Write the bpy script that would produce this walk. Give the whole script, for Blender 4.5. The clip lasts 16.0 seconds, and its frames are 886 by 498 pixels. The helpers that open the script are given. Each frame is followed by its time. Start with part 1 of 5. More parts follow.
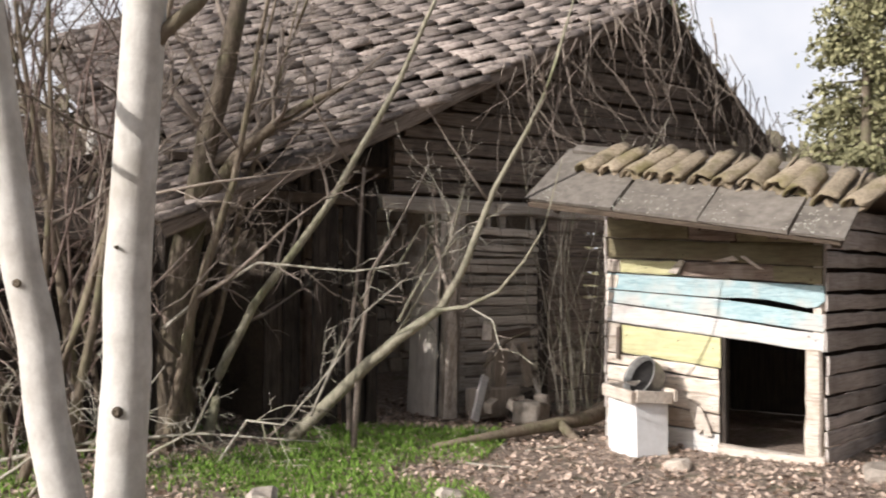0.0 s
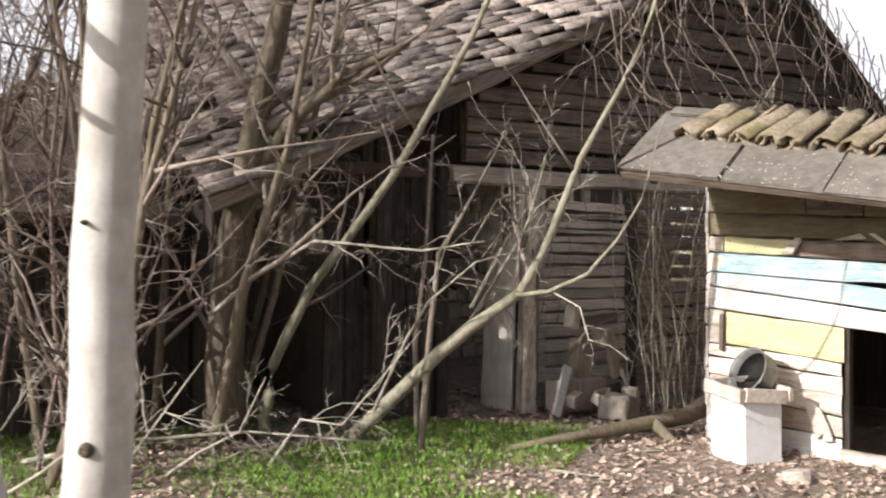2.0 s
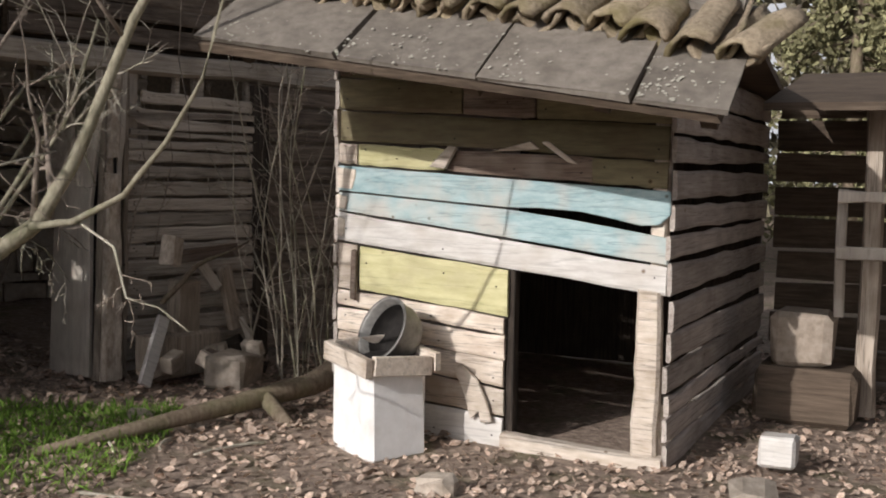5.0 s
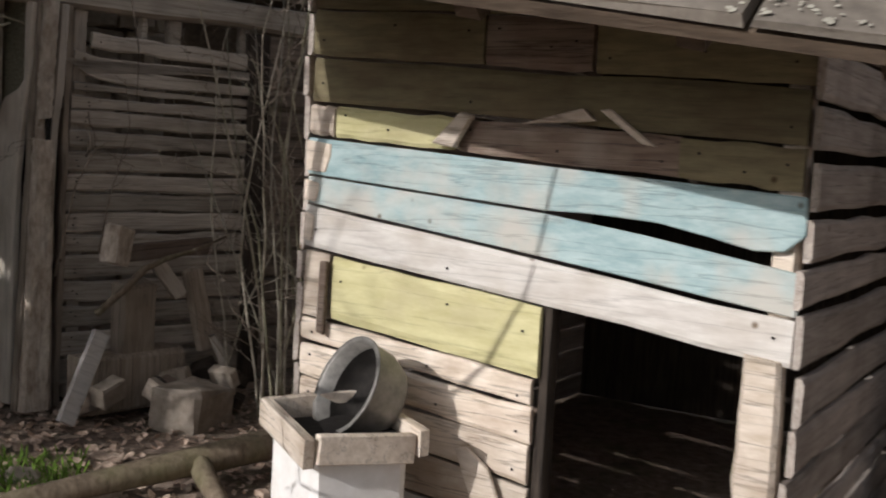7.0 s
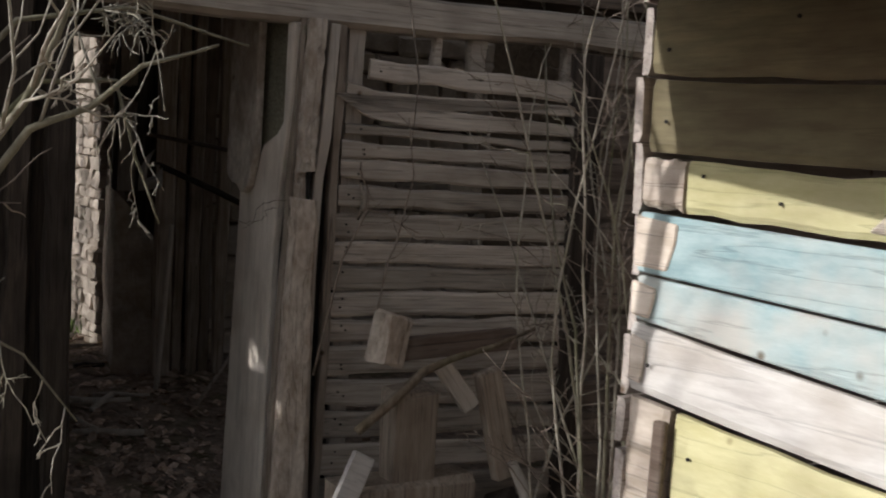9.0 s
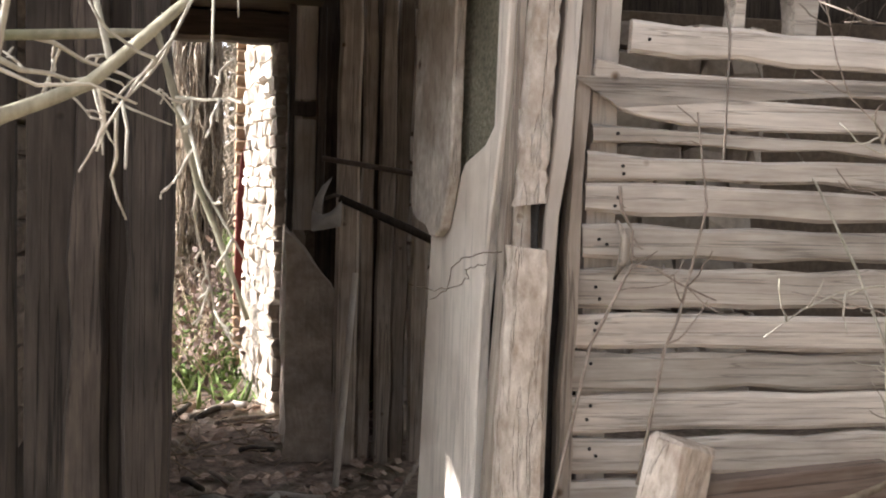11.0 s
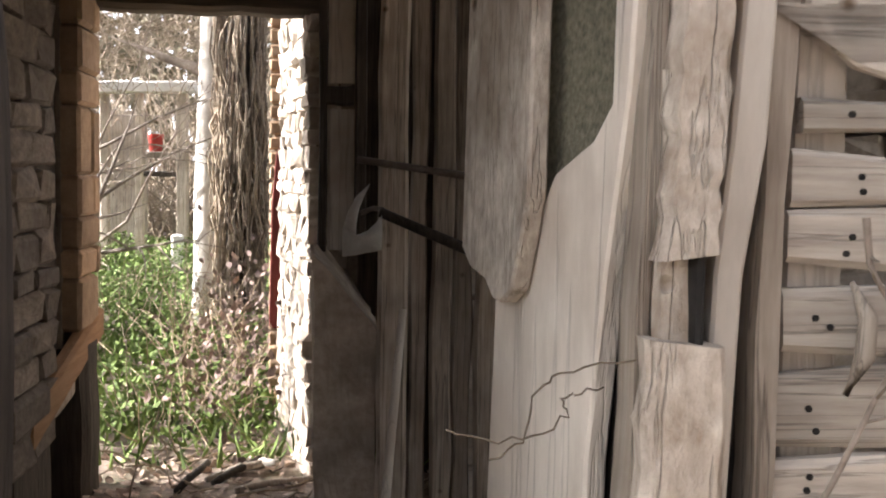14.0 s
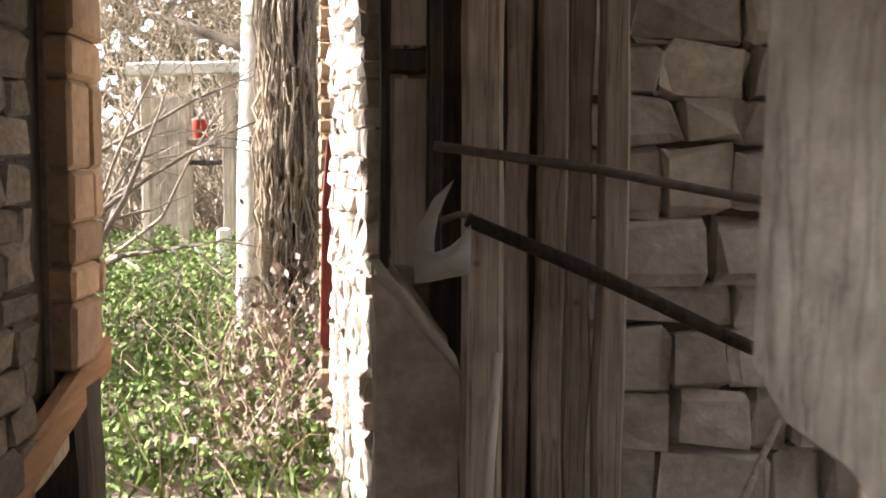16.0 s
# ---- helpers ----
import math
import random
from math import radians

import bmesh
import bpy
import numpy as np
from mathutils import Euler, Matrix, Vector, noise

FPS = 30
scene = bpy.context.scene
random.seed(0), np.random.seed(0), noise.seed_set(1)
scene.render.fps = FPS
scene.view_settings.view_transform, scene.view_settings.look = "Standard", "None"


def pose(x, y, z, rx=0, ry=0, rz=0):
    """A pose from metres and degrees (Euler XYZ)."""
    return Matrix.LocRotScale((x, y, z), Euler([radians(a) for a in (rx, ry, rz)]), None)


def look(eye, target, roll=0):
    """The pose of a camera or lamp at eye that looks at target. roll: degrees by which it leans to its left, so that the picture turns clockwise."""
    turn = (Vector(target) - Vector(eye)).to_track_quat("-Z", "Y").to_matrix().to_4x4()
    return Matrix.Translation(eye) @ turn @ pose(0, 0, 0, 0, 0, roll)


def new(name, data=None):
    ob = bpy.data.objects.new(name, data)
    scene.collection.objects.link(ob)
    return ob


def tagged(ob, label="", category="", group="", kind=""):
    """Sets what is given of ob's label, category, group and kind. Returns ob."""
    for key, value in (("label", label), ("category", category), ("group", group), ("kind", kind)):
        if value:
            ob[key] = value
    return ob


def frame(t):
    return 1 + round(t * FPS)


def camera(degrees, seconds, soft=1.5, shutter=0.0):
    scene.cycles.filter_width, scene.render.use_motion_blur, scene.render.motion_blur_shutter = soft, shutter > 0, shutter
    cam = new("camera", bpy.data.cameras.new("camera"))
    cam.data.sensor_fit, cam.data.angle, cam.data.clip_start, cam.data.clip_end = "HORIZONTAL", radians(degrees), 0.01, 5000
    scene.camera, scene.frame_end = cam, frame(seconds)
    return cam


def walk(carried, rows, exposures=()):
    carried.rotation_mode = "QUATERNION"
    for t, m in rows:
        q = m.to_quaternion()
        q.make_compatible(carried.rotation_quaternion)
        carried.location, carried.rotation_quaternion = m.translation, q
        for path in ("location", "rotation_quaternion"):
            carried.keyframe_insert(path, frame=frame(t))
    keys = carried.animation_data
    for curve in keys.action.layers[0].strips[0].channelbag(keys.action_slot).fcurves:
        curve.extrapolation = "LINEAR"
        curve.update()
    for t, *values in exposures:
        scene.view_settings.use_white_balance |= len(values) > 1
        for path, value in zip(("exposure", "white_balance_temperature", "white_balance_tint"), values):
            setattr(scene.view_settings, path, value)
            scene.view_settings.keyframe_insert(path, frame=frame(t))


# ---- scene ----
cam = camera(46.0, 16.0, 1.9, 0.3)
PATH = [
    (0, (0.387, 0.155, 1.212), (0.29, 2.152, 1.271), 0.2),
    (0.5, (0.304, 0.416, 1.242), (0.042, 2.398, 1.287), 0.0),
    (1, (0.159, 0.636, 1.275), (-0.207, 2.603, 1.301), 0.4),
    (1.5, (0.174, 0.79, 1.278), (-0.148, 2.763, 1.301), -0.3),
    (2, (0.299, 1.02, 1.235), (0.065, 3.006, 1.249), 0.3),
    (2.5, (0.469, 1.32, 1.14), (0.315, 3.314, 1.17), 0.5),
    (3, (0.577, 1.606, 1.098), (0.521, 3.605, 1.122), 0.3),
    (3.5, (0.502, 2.034, 1.164), (0.626, 4.03, 1.14), 0.2),
    (4, (0.639, 2.375, 1.202), (0.913, 4.355, 1.134), -0.2),
    (6.5, (1.401, 4.269, 1.264), (1.706, 6.234, 1.056), 1.9),
    (7, (1.546, 4.674, 1.232), (1.651, 6.664, 1.055), 3.3),
    (7.5, (1.614, 5.057, 1.277), (1.515, 7.046, 1.086), 3.8),
    (8, (1.59, 5.44, 1.282), (1.318, 7.414, 1.109), 3.7),
    (8.5, (1.511, 5.769, 1.283), (1.114, 7.723, 1.133), 4.1),
    (9, (1.481, 6.084, 1.338), (0.916, 7.997, 1.181), 3.2),
    (9.5, (1.358, 6.298, 1.339), (0.695, 8.181, 1.211), 4.7),
    (10, (1.153, 6.686, 1.318), (0.377, 8.526, 1.2), 3.4),
    (12.5, (0.719, 7.786, 1.398), (-0.326, 9.485, 1.247), 1.6),
    (13, (0.631, 7.895, 1.419), (-0.415, 9.593, 1.273), 0.4),
    (13.5, (0.507, 8.099, 1.393), (-0.548, 9.794, 1.273), 0.4),
    (14, (0.393, 8.266, 1.376), (-0.674, 9.951, 1.236), 1.0),
    (14.5, (0.29, 8.488, 1.321), (-0.811, 10.144, 1.112), 2.3),
    (15, (0.157, 8.625, 1.311), (-0.966, 10.265, 1.093), 2.1),
    (15.5, (0.006, 8.769, 1.362), (-1.146, 10.392, 1.169), 0.6),
    (16, (-0.202, 8.976, 1.393), (-1.357, 10.599, 1.221), 0.4),
]
EXPOSURES = [(0, 0.08, 6050, 13), (1.6, 0.38, 6050, 13), (3, 0.2, 6100, 13), (4.2, -0.28, 6100, 13), (6.5, -0.62, 6100, 13), (8.5, -0.62, 6000, 12), (9.2, -0.1, 5950, 12), (10.2, 1.4, 5900, 12), (12.3, 2.42, 5980, 13), (14, 2.2, 6000, 13), (16, 2.55, 6150, 13)]
walk(cam, [(t, look(eye, target, roll)) for t, eye, target, roll in PATH], EXPOSURES)

# ---- light ----
TURN = radians(38)
BARN = Matrix.Translation((0.025, 9.42, 0.0)) @ Matrix.Rotation(TURN, 4, 'Z')
SHED = Matrix.Translation((1.262, 8.24, 0.0)) @ Matrix.Rotation(radians(-35), 4, 'Z')

SUN_FROM = Vector((-0.80, -0.60, 0.0)).normalized()
SUN_UP = radians(24)
world = bpy.data.worlds.new("world")
scene.world = world
world.use_nodes = True
wn = world.node_tree.nodes
sky = wn.new("ShaderNodeTexSky")
sky.sky_type = 'NISHITA'
sky.sun_disc = False
sky.sun_elevation = SUN_UP
sky.sun_rotation = math.atan2(SUN_FROM.x, SUN_FROM.y)
sky.air_density, sky.dust_density = 1.0, 4.5
sky.ozone_density = 1.0
wn["Background"].inputs["Strength"].default_value = 0.105
haze = wn.new("ShaderNodeHueSaturation")
haze.inputs["Saturation"].default_value, haze.inputs["Value"].default_value = 0.25, 1.15
world.node_tree.links.new(sky.outputs[0], haze.inputs["Color"])
world.node_tree.links.new(haze.outputs[0], wn["Background"].inputs[0])
sun = new("sun", bpy.data.lights.new("sun", 'SUN'))
sun.data.energy, sun.data.angle, sun.data.color = 5.0, radians(0.6), (1.0, 0.94, 0.86)
ray_way = -(SUN_FROM * math.cos(SUN_UP) + Vector((0, 0, math.sin(SUN_UP))))
sun.matrix_world = Matrix.Translation((-10, -5, 12)) @ ray_way.to_track_quat('-Z', 'Y').to_matrix().to_4x4()


# ---- materials ----
def mat(name, c1, c2, scale=(3, 3, 3), rough=0.85, bump=0.4, c3=None, stain=0.45, fine=6.0, metal=0.0, vary=0.25, island=False, crack=0.0):
    """Two-scale noise material in object space: grain between c1 and c2, blotches towards c3, shade varied object by object."""
    m = bpy.data.materials.new(name)
    m.use_nodes = True
    nt = m.node_tree
    N, L = nt.nodes, nt.links
    bsdf = N["Principled BSDF"]
    tc = N.new("ShaderNodeTexCoord")
    oi = N.new("ShaderNodeObjectInfo")
    add = N.new("ShaderNodeVectorMath")
    add.operation = 'ADD'
    off = N.new("ShaderNodeVectorMath")
    off.operation = 'SCALE'
    off.inputs[0].default_value = (13.0, 7.0, 17.0)
    L.new(oi.outputs["Random"], off.inputs["Scale"])
    L.new(tc.outputs["Object"], add.inputs[0])
    L.new(off.outputs[0], add.inputs[1])
    mp = N.new("ShaderNodeMapping")
    mp.inputs["Scale"].default_value = scale
    L.new(add.outputs[0], mp.inputs["Vector"])
    n1 = N.new("ShaderNodeTexNoise")
    n1.inputs["Scale"].default_value, n1.inputs["Detail"].default_value = fine, 8.0
    n1.inputs["Roughness"].default_value = 0.65
    L.new(mp.outputs[0], n1.inputs["Vector"])
    r1 = N.new("ShaderNodeValToRGB")
    r1.color_ramp.elements[0].position, r1.color_ramp.elements[1].position = 0.32, 0.7
    r1.color_ramp.elements[0].color, r1.color_ramp.elements[1].color = (*c1, 1), (*c2, 1)
    L.new(n1.outputs["Fac"], r1.inputs[0])
    n2 = N.new("ShaderNodeTexNoise")
    n2.inputs["Scale"].default_value, n2.inputs["Detail"].default_value = 4.0, 4.0
    L.new(add.outputs[0], n2.inputs["Vector"])
    r2 = N.new("ShaderNodeValToRGB")
    r2.color_ramp.elements[0].position, r2.color_ramp.elements[1].position = 0.5, 0.68
    L.new(n2.outputs["Fac"], r2.inputs[0])
    mul = N.new("ShaderNodeMath")
    mul.operation = 'MULTIPLY'
    mul.inputs[1].default_value = stain
    L.new(r2.outputs[0], mul.inputs[0])
    mix = N.new("ShaderNodeMixRGB")
    mix.inputs[2].default_value = (*(c3 or [v * 0.55 for v in c1]), 1)
    L.new(mul.outputs[0], mix.inputs[0])
    L.new(r1.outputs[0], mix.inputs[1])
    height = n1.outputs["Fac"]
    colour = mix.outputs[0]
    if crack:
        mp2 = N.new("ShaderNodeMapping")
        mp2.inputs["Scale"].default_value = [v * (0.3 if v == min(scale) else 1.6) for v in scale]
        L.new(add.outputs[0], mp2.inputs["Vector"])
        n3 = N.new("ShaderNodeTexNoise")
        n3.inputs["Scale"].default_value, n3.inputs["Detail"].default_value = 2.6, 5.0
        L.new(mp2.outputs[0], n3.inputs["Vector"])
        r3 = N.new("ShaderNodeValToRGB")
        e3 = r3.color_ramp.elements
        e3[0].position, e3[0].color = 0.48, (1, 1, 1, 1)
        e3[1].position, e3[1].color = 0.52, (1, 1, 1, 1)
        mid = e3.new(0.5)
        mid.color = (1 - crack, 1 - crack, 1 - crack, 1)
        L.new(n3.outputs["Fac"], r3.inputs[0])
        n4 = N.new("ShaderNodeTexVoronoi")
        n4.inputs["Scale"].default_value = 5.5
        L.new(add.outputs[0], n4.inputs["Vector"])
        r4 = N.new("ShaderNodeValToRGB")
        e4 = r4.color_ramp.elements
        e4[0].position, e4[0].color = 0.025, (0.35, 0.28, 0.22, 1)
        e4[1].position, e4[1].color = 0.07, (1, 1, 1, 1)
        L.new(n4.outputs["Distance"], r4.inputs[0])
        both = N.new("ShaderNodeMixRGB")
        both.blend_type = 'MULTIPLY'
        both.inputs[0].default_value = 1.0
        L.new(r3.outputs[0], both.inputs[1])
        L.new(r4.outputs[0], both.inputs[2])
        mm = N.new("ShaderNodeMixRGB")
        mm.blend_type = 'MULTIPLY'
        mm.inputs[0].default_value = 1.0
        L.new(colour, mm.inputs[1])
        L.new(both.outputs[0], mm.inputs[2])
        colour = mm.outputs[0]
        sm = N.new("ShaderNodeMath")
        sm.operation = 'MULTIPLY_ADD'
        sm.inputs[1].default_value = 0.5
        L.new(height, sm.inputs[0])
        L.new(both.outputs[0], sm.inputs[2])
        height = sm.outputs[0]
    hsv = N.new("ShaderNodeHueSaturation")
    mr = N.new("ShaderNodeMapRange")
    mr.inputs["To Min"].default_value, mr.inputs["To Max"].default_value = 1 - vary, 1 + vary
    if island:
        geo = N.new("ShaderNodeNewGeometry")
        L.new(geo.outputs["Random Per Island"], mr.inputs["Value"])
    else:
        L.new(oi.outputs["Random"], mr.inputs["Value"])
    L.new(mr.outputs[0], hsv.inputs["Value"])
    L.new(colour, hsv.inputs["Color"])
    L.new(hsv.outputs[0], bsdf.inputs["Base Color"])
    bsdf.inputs["Roughness"].default_value = rough
    bsdf.inputs["Metallic"].default_value = metal
    bsdf.inputs["Specular IOR Level"].default_value = 0.25
    if bump:
        b = N.new("ShaderNodeBump")
        b.inputs["Strength"].default_value, b.inputs["Distance"].default_value = bump, 0.012
        L.new(height, b.inputs["Height"])
        L.new(b.outputs[0], bsdf.inputs["Normal"])
    return m


GRAIN = (0.7, 9, 9)
UPGRAIN = (9, 9, 0.7)
M_SLAT = mat("weathered_slat", (0.33, 0.28, 0.23), (0.54, 0.48, 0.4), GRAIN, c3=(0.13, 0.1, 0.075), stain=0.35, crack=0.4)
M_PALE = mat("pale_plank", (0.42, 0.365, 0.3), (0.6, 0.54, 0.46), (4, 4, 1.0), c3=(0.3, 0.235, 0.175), stain=0.5, bump=0.5, fine=4, crack=0.2)
M_UPWOOD = mat("upright_wood", (0.27, 0.215, 0.165), (0.48, 0.41, 0.33), UPGRAIN, c3=(0.12, 0.09, 0.065), stain=0.5, crack=0.5)
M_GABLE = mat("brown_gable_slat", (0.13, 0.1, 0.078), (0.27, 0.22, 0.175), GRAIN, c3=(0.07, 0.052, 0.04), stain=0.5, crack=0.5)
M_HANG = mat("grey_brown_plank", (0.23, 0.19, 0.15), (0.47, 0.415, 0.345), (7, 7, 4), c3=(0.16, 0.12, 0.085), stain=0.75, bump=1.0, fine=5, crack=0.15)
M_LIMB = mat("greenish_limb_bark", (0.17, 0.15, 0.1), (0.34, 0.31, 0.225), (8, 8, 3), c3=(0.13, 0.135, 0.06), stain=0.6, bump=0.5)
# Inner wall stone, lightened to make up for dim light in the room.
M_LIGHTSTONE = mat("lightened_inner_stone", (0.46, 0.4, 0.33), (0.68, 0.61, 0.52), (4, 4, 4), c3=(0.26, 0.2, 0.15), stain=0.55, bump=0.8)
# Old wood, its colour lowered further to carry the barn's deep shade.
M_DARKWOOD = mat("shade_darkened_old_wood", (0.035, 0.027, 0.021), (0.1, 0.078, 0.06), UPGRAIN, stain=0.5, crack=0.6)
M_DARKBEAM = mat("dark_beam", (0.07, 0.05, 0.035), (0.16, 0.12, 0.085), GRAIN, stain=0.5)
M_BARKPOST = mat("barked_post", (0.3, 0.235, 0.175), (0.62, 0.55, 0.46), (6, 6, 3.2), c3=(0.21, 0.15, 0.11), stain=0.7, bump=1.6, fine=5, crack=0.15)
M_YELLOW = mat("faded_yellow_paint", (0.47, 0.43, 0.22), (0.6, 0.56, 0.32), (1.5, 5, 5), c3=(0.4, 0.35, 0.22), stain=0.5, bump=0.2, vary=0.05, crack=0.2)
# Ochre made darker so the paint holds the shade under the eave.
M_OCHRE = mat("shade_dulled_ochre_paint", (0.15, 0.125, 0.075), (0.26, 0.22, 0.125), (1.2, 7, 7), c3=(0.14, 0.1, 0.06), stain=0.5, bump=0.2, crack=0.15)
M_BLUE = mat("faded_blue_paint", (0.25, 0.36, 0.37), (0.43, 0.53, 0.52), (1.6, 5, 5), c3=(0.5, 0.46, 0.4), stain=0.8, bump=0.3, vary=0.08, crack=0.25)
M_WHITE = mat("dirty_white_paint", (0.5, 0.465, 0.42), (0.68, 0.65, 0.6), (1.2, 6, 6), c3=(0.4, 0.34, 0.27), stain=0.5, bump=0.2, vary=0.06, crack=0.2)
M_BARE = mat("bare_board", (0.47, 0.39, 0.3), (0.68, 0.6, 0.51), (1.5, 6, 6), c3=(0.3, 0.22, 0.16), stain=0.6, crack=0.4)
M_BROWN = mat("brown_board", (0.13, 0.09, 0.065), (0.25, 0.19, 0.15), GRAIN, c3=(0.34, 0.3, 0.25), stain=0.5, crack=0.5)
# Grey boards with light thrown up from the ground added to their colour.
M_SHEDSIDE = mat("bounce_lightened_grey_board", (0.34, 0.29, 0.25), (0.54, 0.48, 0.42), GRAIN, c3=(0.2, 0.16, 0.13), stain=0.4, crack=0.4)
M_SHEET = mat("cement_sheet", (0.14, 0.12, 0.098), (0.235, 0.205, 0.168), (3, 3, 3), c3=(0.09, 0.075, 0.058), stain=0.6, bump=0.5, vary=0.12)
M_LICHEN = mat("pale_lichen", (0.36, 0.34, 0.27), (0.55, 0.52, 0.43), (9, 9, 9), bump=0.5)
M_TILE = mat("mossy_roof_tile", (0.2, 0.155, 0.1), (0.42, 0.34, 0.24), (7, 7, 7), c3=(0.15, 0.125, 0.05), stain=0.85, bump=0.9, vary=0.2)
M_OLDTILE = mat("grey_roof_tile", (0.17, 0.135, 0.115), (0.38, 0.32, 0.27), (5, 5, 5), c3=(0.09, 0.075, 0.06), stain=0.7, bump=0.7, vary=0.45)
M_STONE = mat("rough_stone", (0.3, 0.25, 0.2), (0.5, 0.43, 0.35), (4, 4, 4), c3=(0.19, 0.145, 0.1), stain=0.5, bump=0.8)
M_BRICK = mat("clay_block", (0.28, 0.185, 0.11), (0.42, 0.29, 0.185), (4, 4, 4), c3=(0.2, 0.13, 0.085), stain=0.4, bump=0.5)
M_MORTAR = mat("mud_mortar", (0.13, 0.1, 0.075), (0.24, 0.19, 0.14), (5, 5, 5), bump=0.7)
M_MUDBLOCK = mat("mud_block", (0.12, 0.09, 0.068), (0.25, 0.2, 0.155), (4, 4, 6), c3=(0.07, 0.052, 0.04), stain=0.5, bump=0.7)
M_PLASTER = mat("mud_plaster", (0.26, 0.21, 0.16), (0.42, 0.35, 0.28), (4, 4, 4), c3=(0.15, 0.12, 0.09), stain=0.6, bump=0.6)
M_MESH = mat("lichen_board", (0.1, 0.09, 0.06), (0.26, 0.24, 0.17), (10, 10, 10), bump=0.9, fine=9)
M_MAROON = mat("maroon_paint", (0.09, 0.018, 0.014), (0.16, 0.035, 0.028), (4, 4, 1), bump=0.1)
M_ENAMEL = mat("chipped_white_enamel", (0.72, 0.7, 0.66), (0.82, 0.8, 0.77), (3, 3, 3), c3=(0.5, 0.42, 0.34), stain=0.3, rough=0.4, bump=0.05)
M_POT = mat("grey_pot", (0.22, 0.21, 0.19), (0.38, 0.36, 0.33), (5, 5, 5), rough=0.5, metal=0.5, bump=0.1)
# Black for nail heads, and for hollows whose shade is painted in.
M_BLACK = mat("nail_and_shade_black", (0.012, 0.01, 0.009), (0.03, 0.026, 0.022), (4, 4, 4))
M_SACK = mat("grey_sheet_metal", (0.33, 0.31, 0.28), (0.47, 0.44, 0.4), (3, 3, 3), rough=0.6, bump=0.1)
M_BIRCH = mat("pale_smooth_bark", (0.47, 0.43, 0.37), (0.68, 0.64, 0.57), (6, 6, 5), c3=(0.33, 0.29, 0.23), stain=0.6, bump=0.35, fine=3, vary=0.08)
M_BARK = mat("brown_bark", (0.1, 0.075, 0.05), (0.24, 0.19, 0.135), (8, 8, 2), c3=(0.15, 0.15, 0.07), stain=0.5, bump=0.6)
M_TWIG = mat("grey_twig", (0.17, 0.13, 0.1), (0.33, 0.275, 0.22), (8, 8, 8), bump=0.2, vary=0.35, island=True)
M_REDTWIG = mat("reddish_twig", (0.15, 0.1, 0.08), (0.31, 0.235, 0.195), (8, 8, 8), bump=0.2, vary=0.35, island=True)
M_PALETWIG = mat("pale_twig", (0.31, 0.275, 0.21), (0.5, 0.455, 0.37), (8, 8, 8), bump=0.3, c3=(0.22, 0.22, 0.12), stain=0.6)
M_VINE = mat("brown_vine", (0.2, 0.15, 0.105), (0.4, 0.33, 0.245), (8, 8, 8), bump=0.3, vary=0.4, island=True)
M_DRY = mat("dry_stem", (0.19, 0.14, 0.085), (0.42, 0.33, 0.23), (8, 8, 8), bump=0.1, vary=0.45, island=True)
M_LEAFDRY = mat("dead_leaf", (0.3, 0.2, 0.14), (0.62, 0.5, 0.4), (9, 9, 9), bump=0.1, vary=0.45, island=True)
M_GRASS = mat("moss_grass", (0.1, 0.18, 0.02), (0.22, 0.34, 0.06), (6, 6, 6), bump=0, vary=0.4, island=True)
M_IVY = mat("green_leaf", (0.08, 0.12, 0.03), (0.2, 0.26, 0.075), (6, 6, 6), bump=0, vary=0.5, island=True)
M_NEEDLE = mat("conifer_foliage", (0.17, 0.165, 0.08), (0.33, 0.305, 0.165), (4, 4, 4), bump=0, vary=0.45, island=True)
M_RED = mat("red_plastic", (0.5, 0.06, 0.05), (0.6, 0.09, 0.07), (3, 3, 3), rough=0.5, bump=0)
M_ORANGE = mat("orange_plank", (0.26, 0.14, 0.065), (0.38, 0.22, 0.115), GRAIN)
M_IRON = mat("rusty_iron", (0.11, 0.085, 0.065), (0.22, 0.18, 0.15), (6, 6, 6), rough=0.7, metal=0.2)
M_SOIL = mat("litter_soil", (0.14, 0.1, 0.075), (0.42, 0.33, 0.26), (2.5, 2.5, 2.5), c3=(0.09, 0.1, 0.035), stain=0.5, bump=0.9, fine=9, vary=0.0)
M_FOREST = mat("far_wood", (0.13, 0.11, 0.07), (0.26, 0.23, 0.15), (1, 1, 1), bump=0, vary=0.3, island=True)


# ---- mesh helpers ----
def mesh_of(name, verts, faces, material, smooth=False):
    me = bpy.data.meshes.new(name)
    me.from_pydata([tuple(v) for v in verts], [], faces)
    me.materials.append(material)
    if smooth:
        me.polygons.foreach_set("use_smooth", [True] * len(me.polygons))
    me.update()
    return me


def put(name, me, parent=None, m=None, label=""):
    ob = new(name, me)
    if parent is not None:
        ob.parent = parent
    ob.matrix_basis = m if m is not None else Matrix()
    if label:
        ob["label"] = label
    return ob


def thing(name, m, label, category, group="", kind=""):
    ob = new(name)
    ob.empty_display_size = 0.1
    ob.matrix_basis = m
    return tagged(ob, label, category, group, kind)


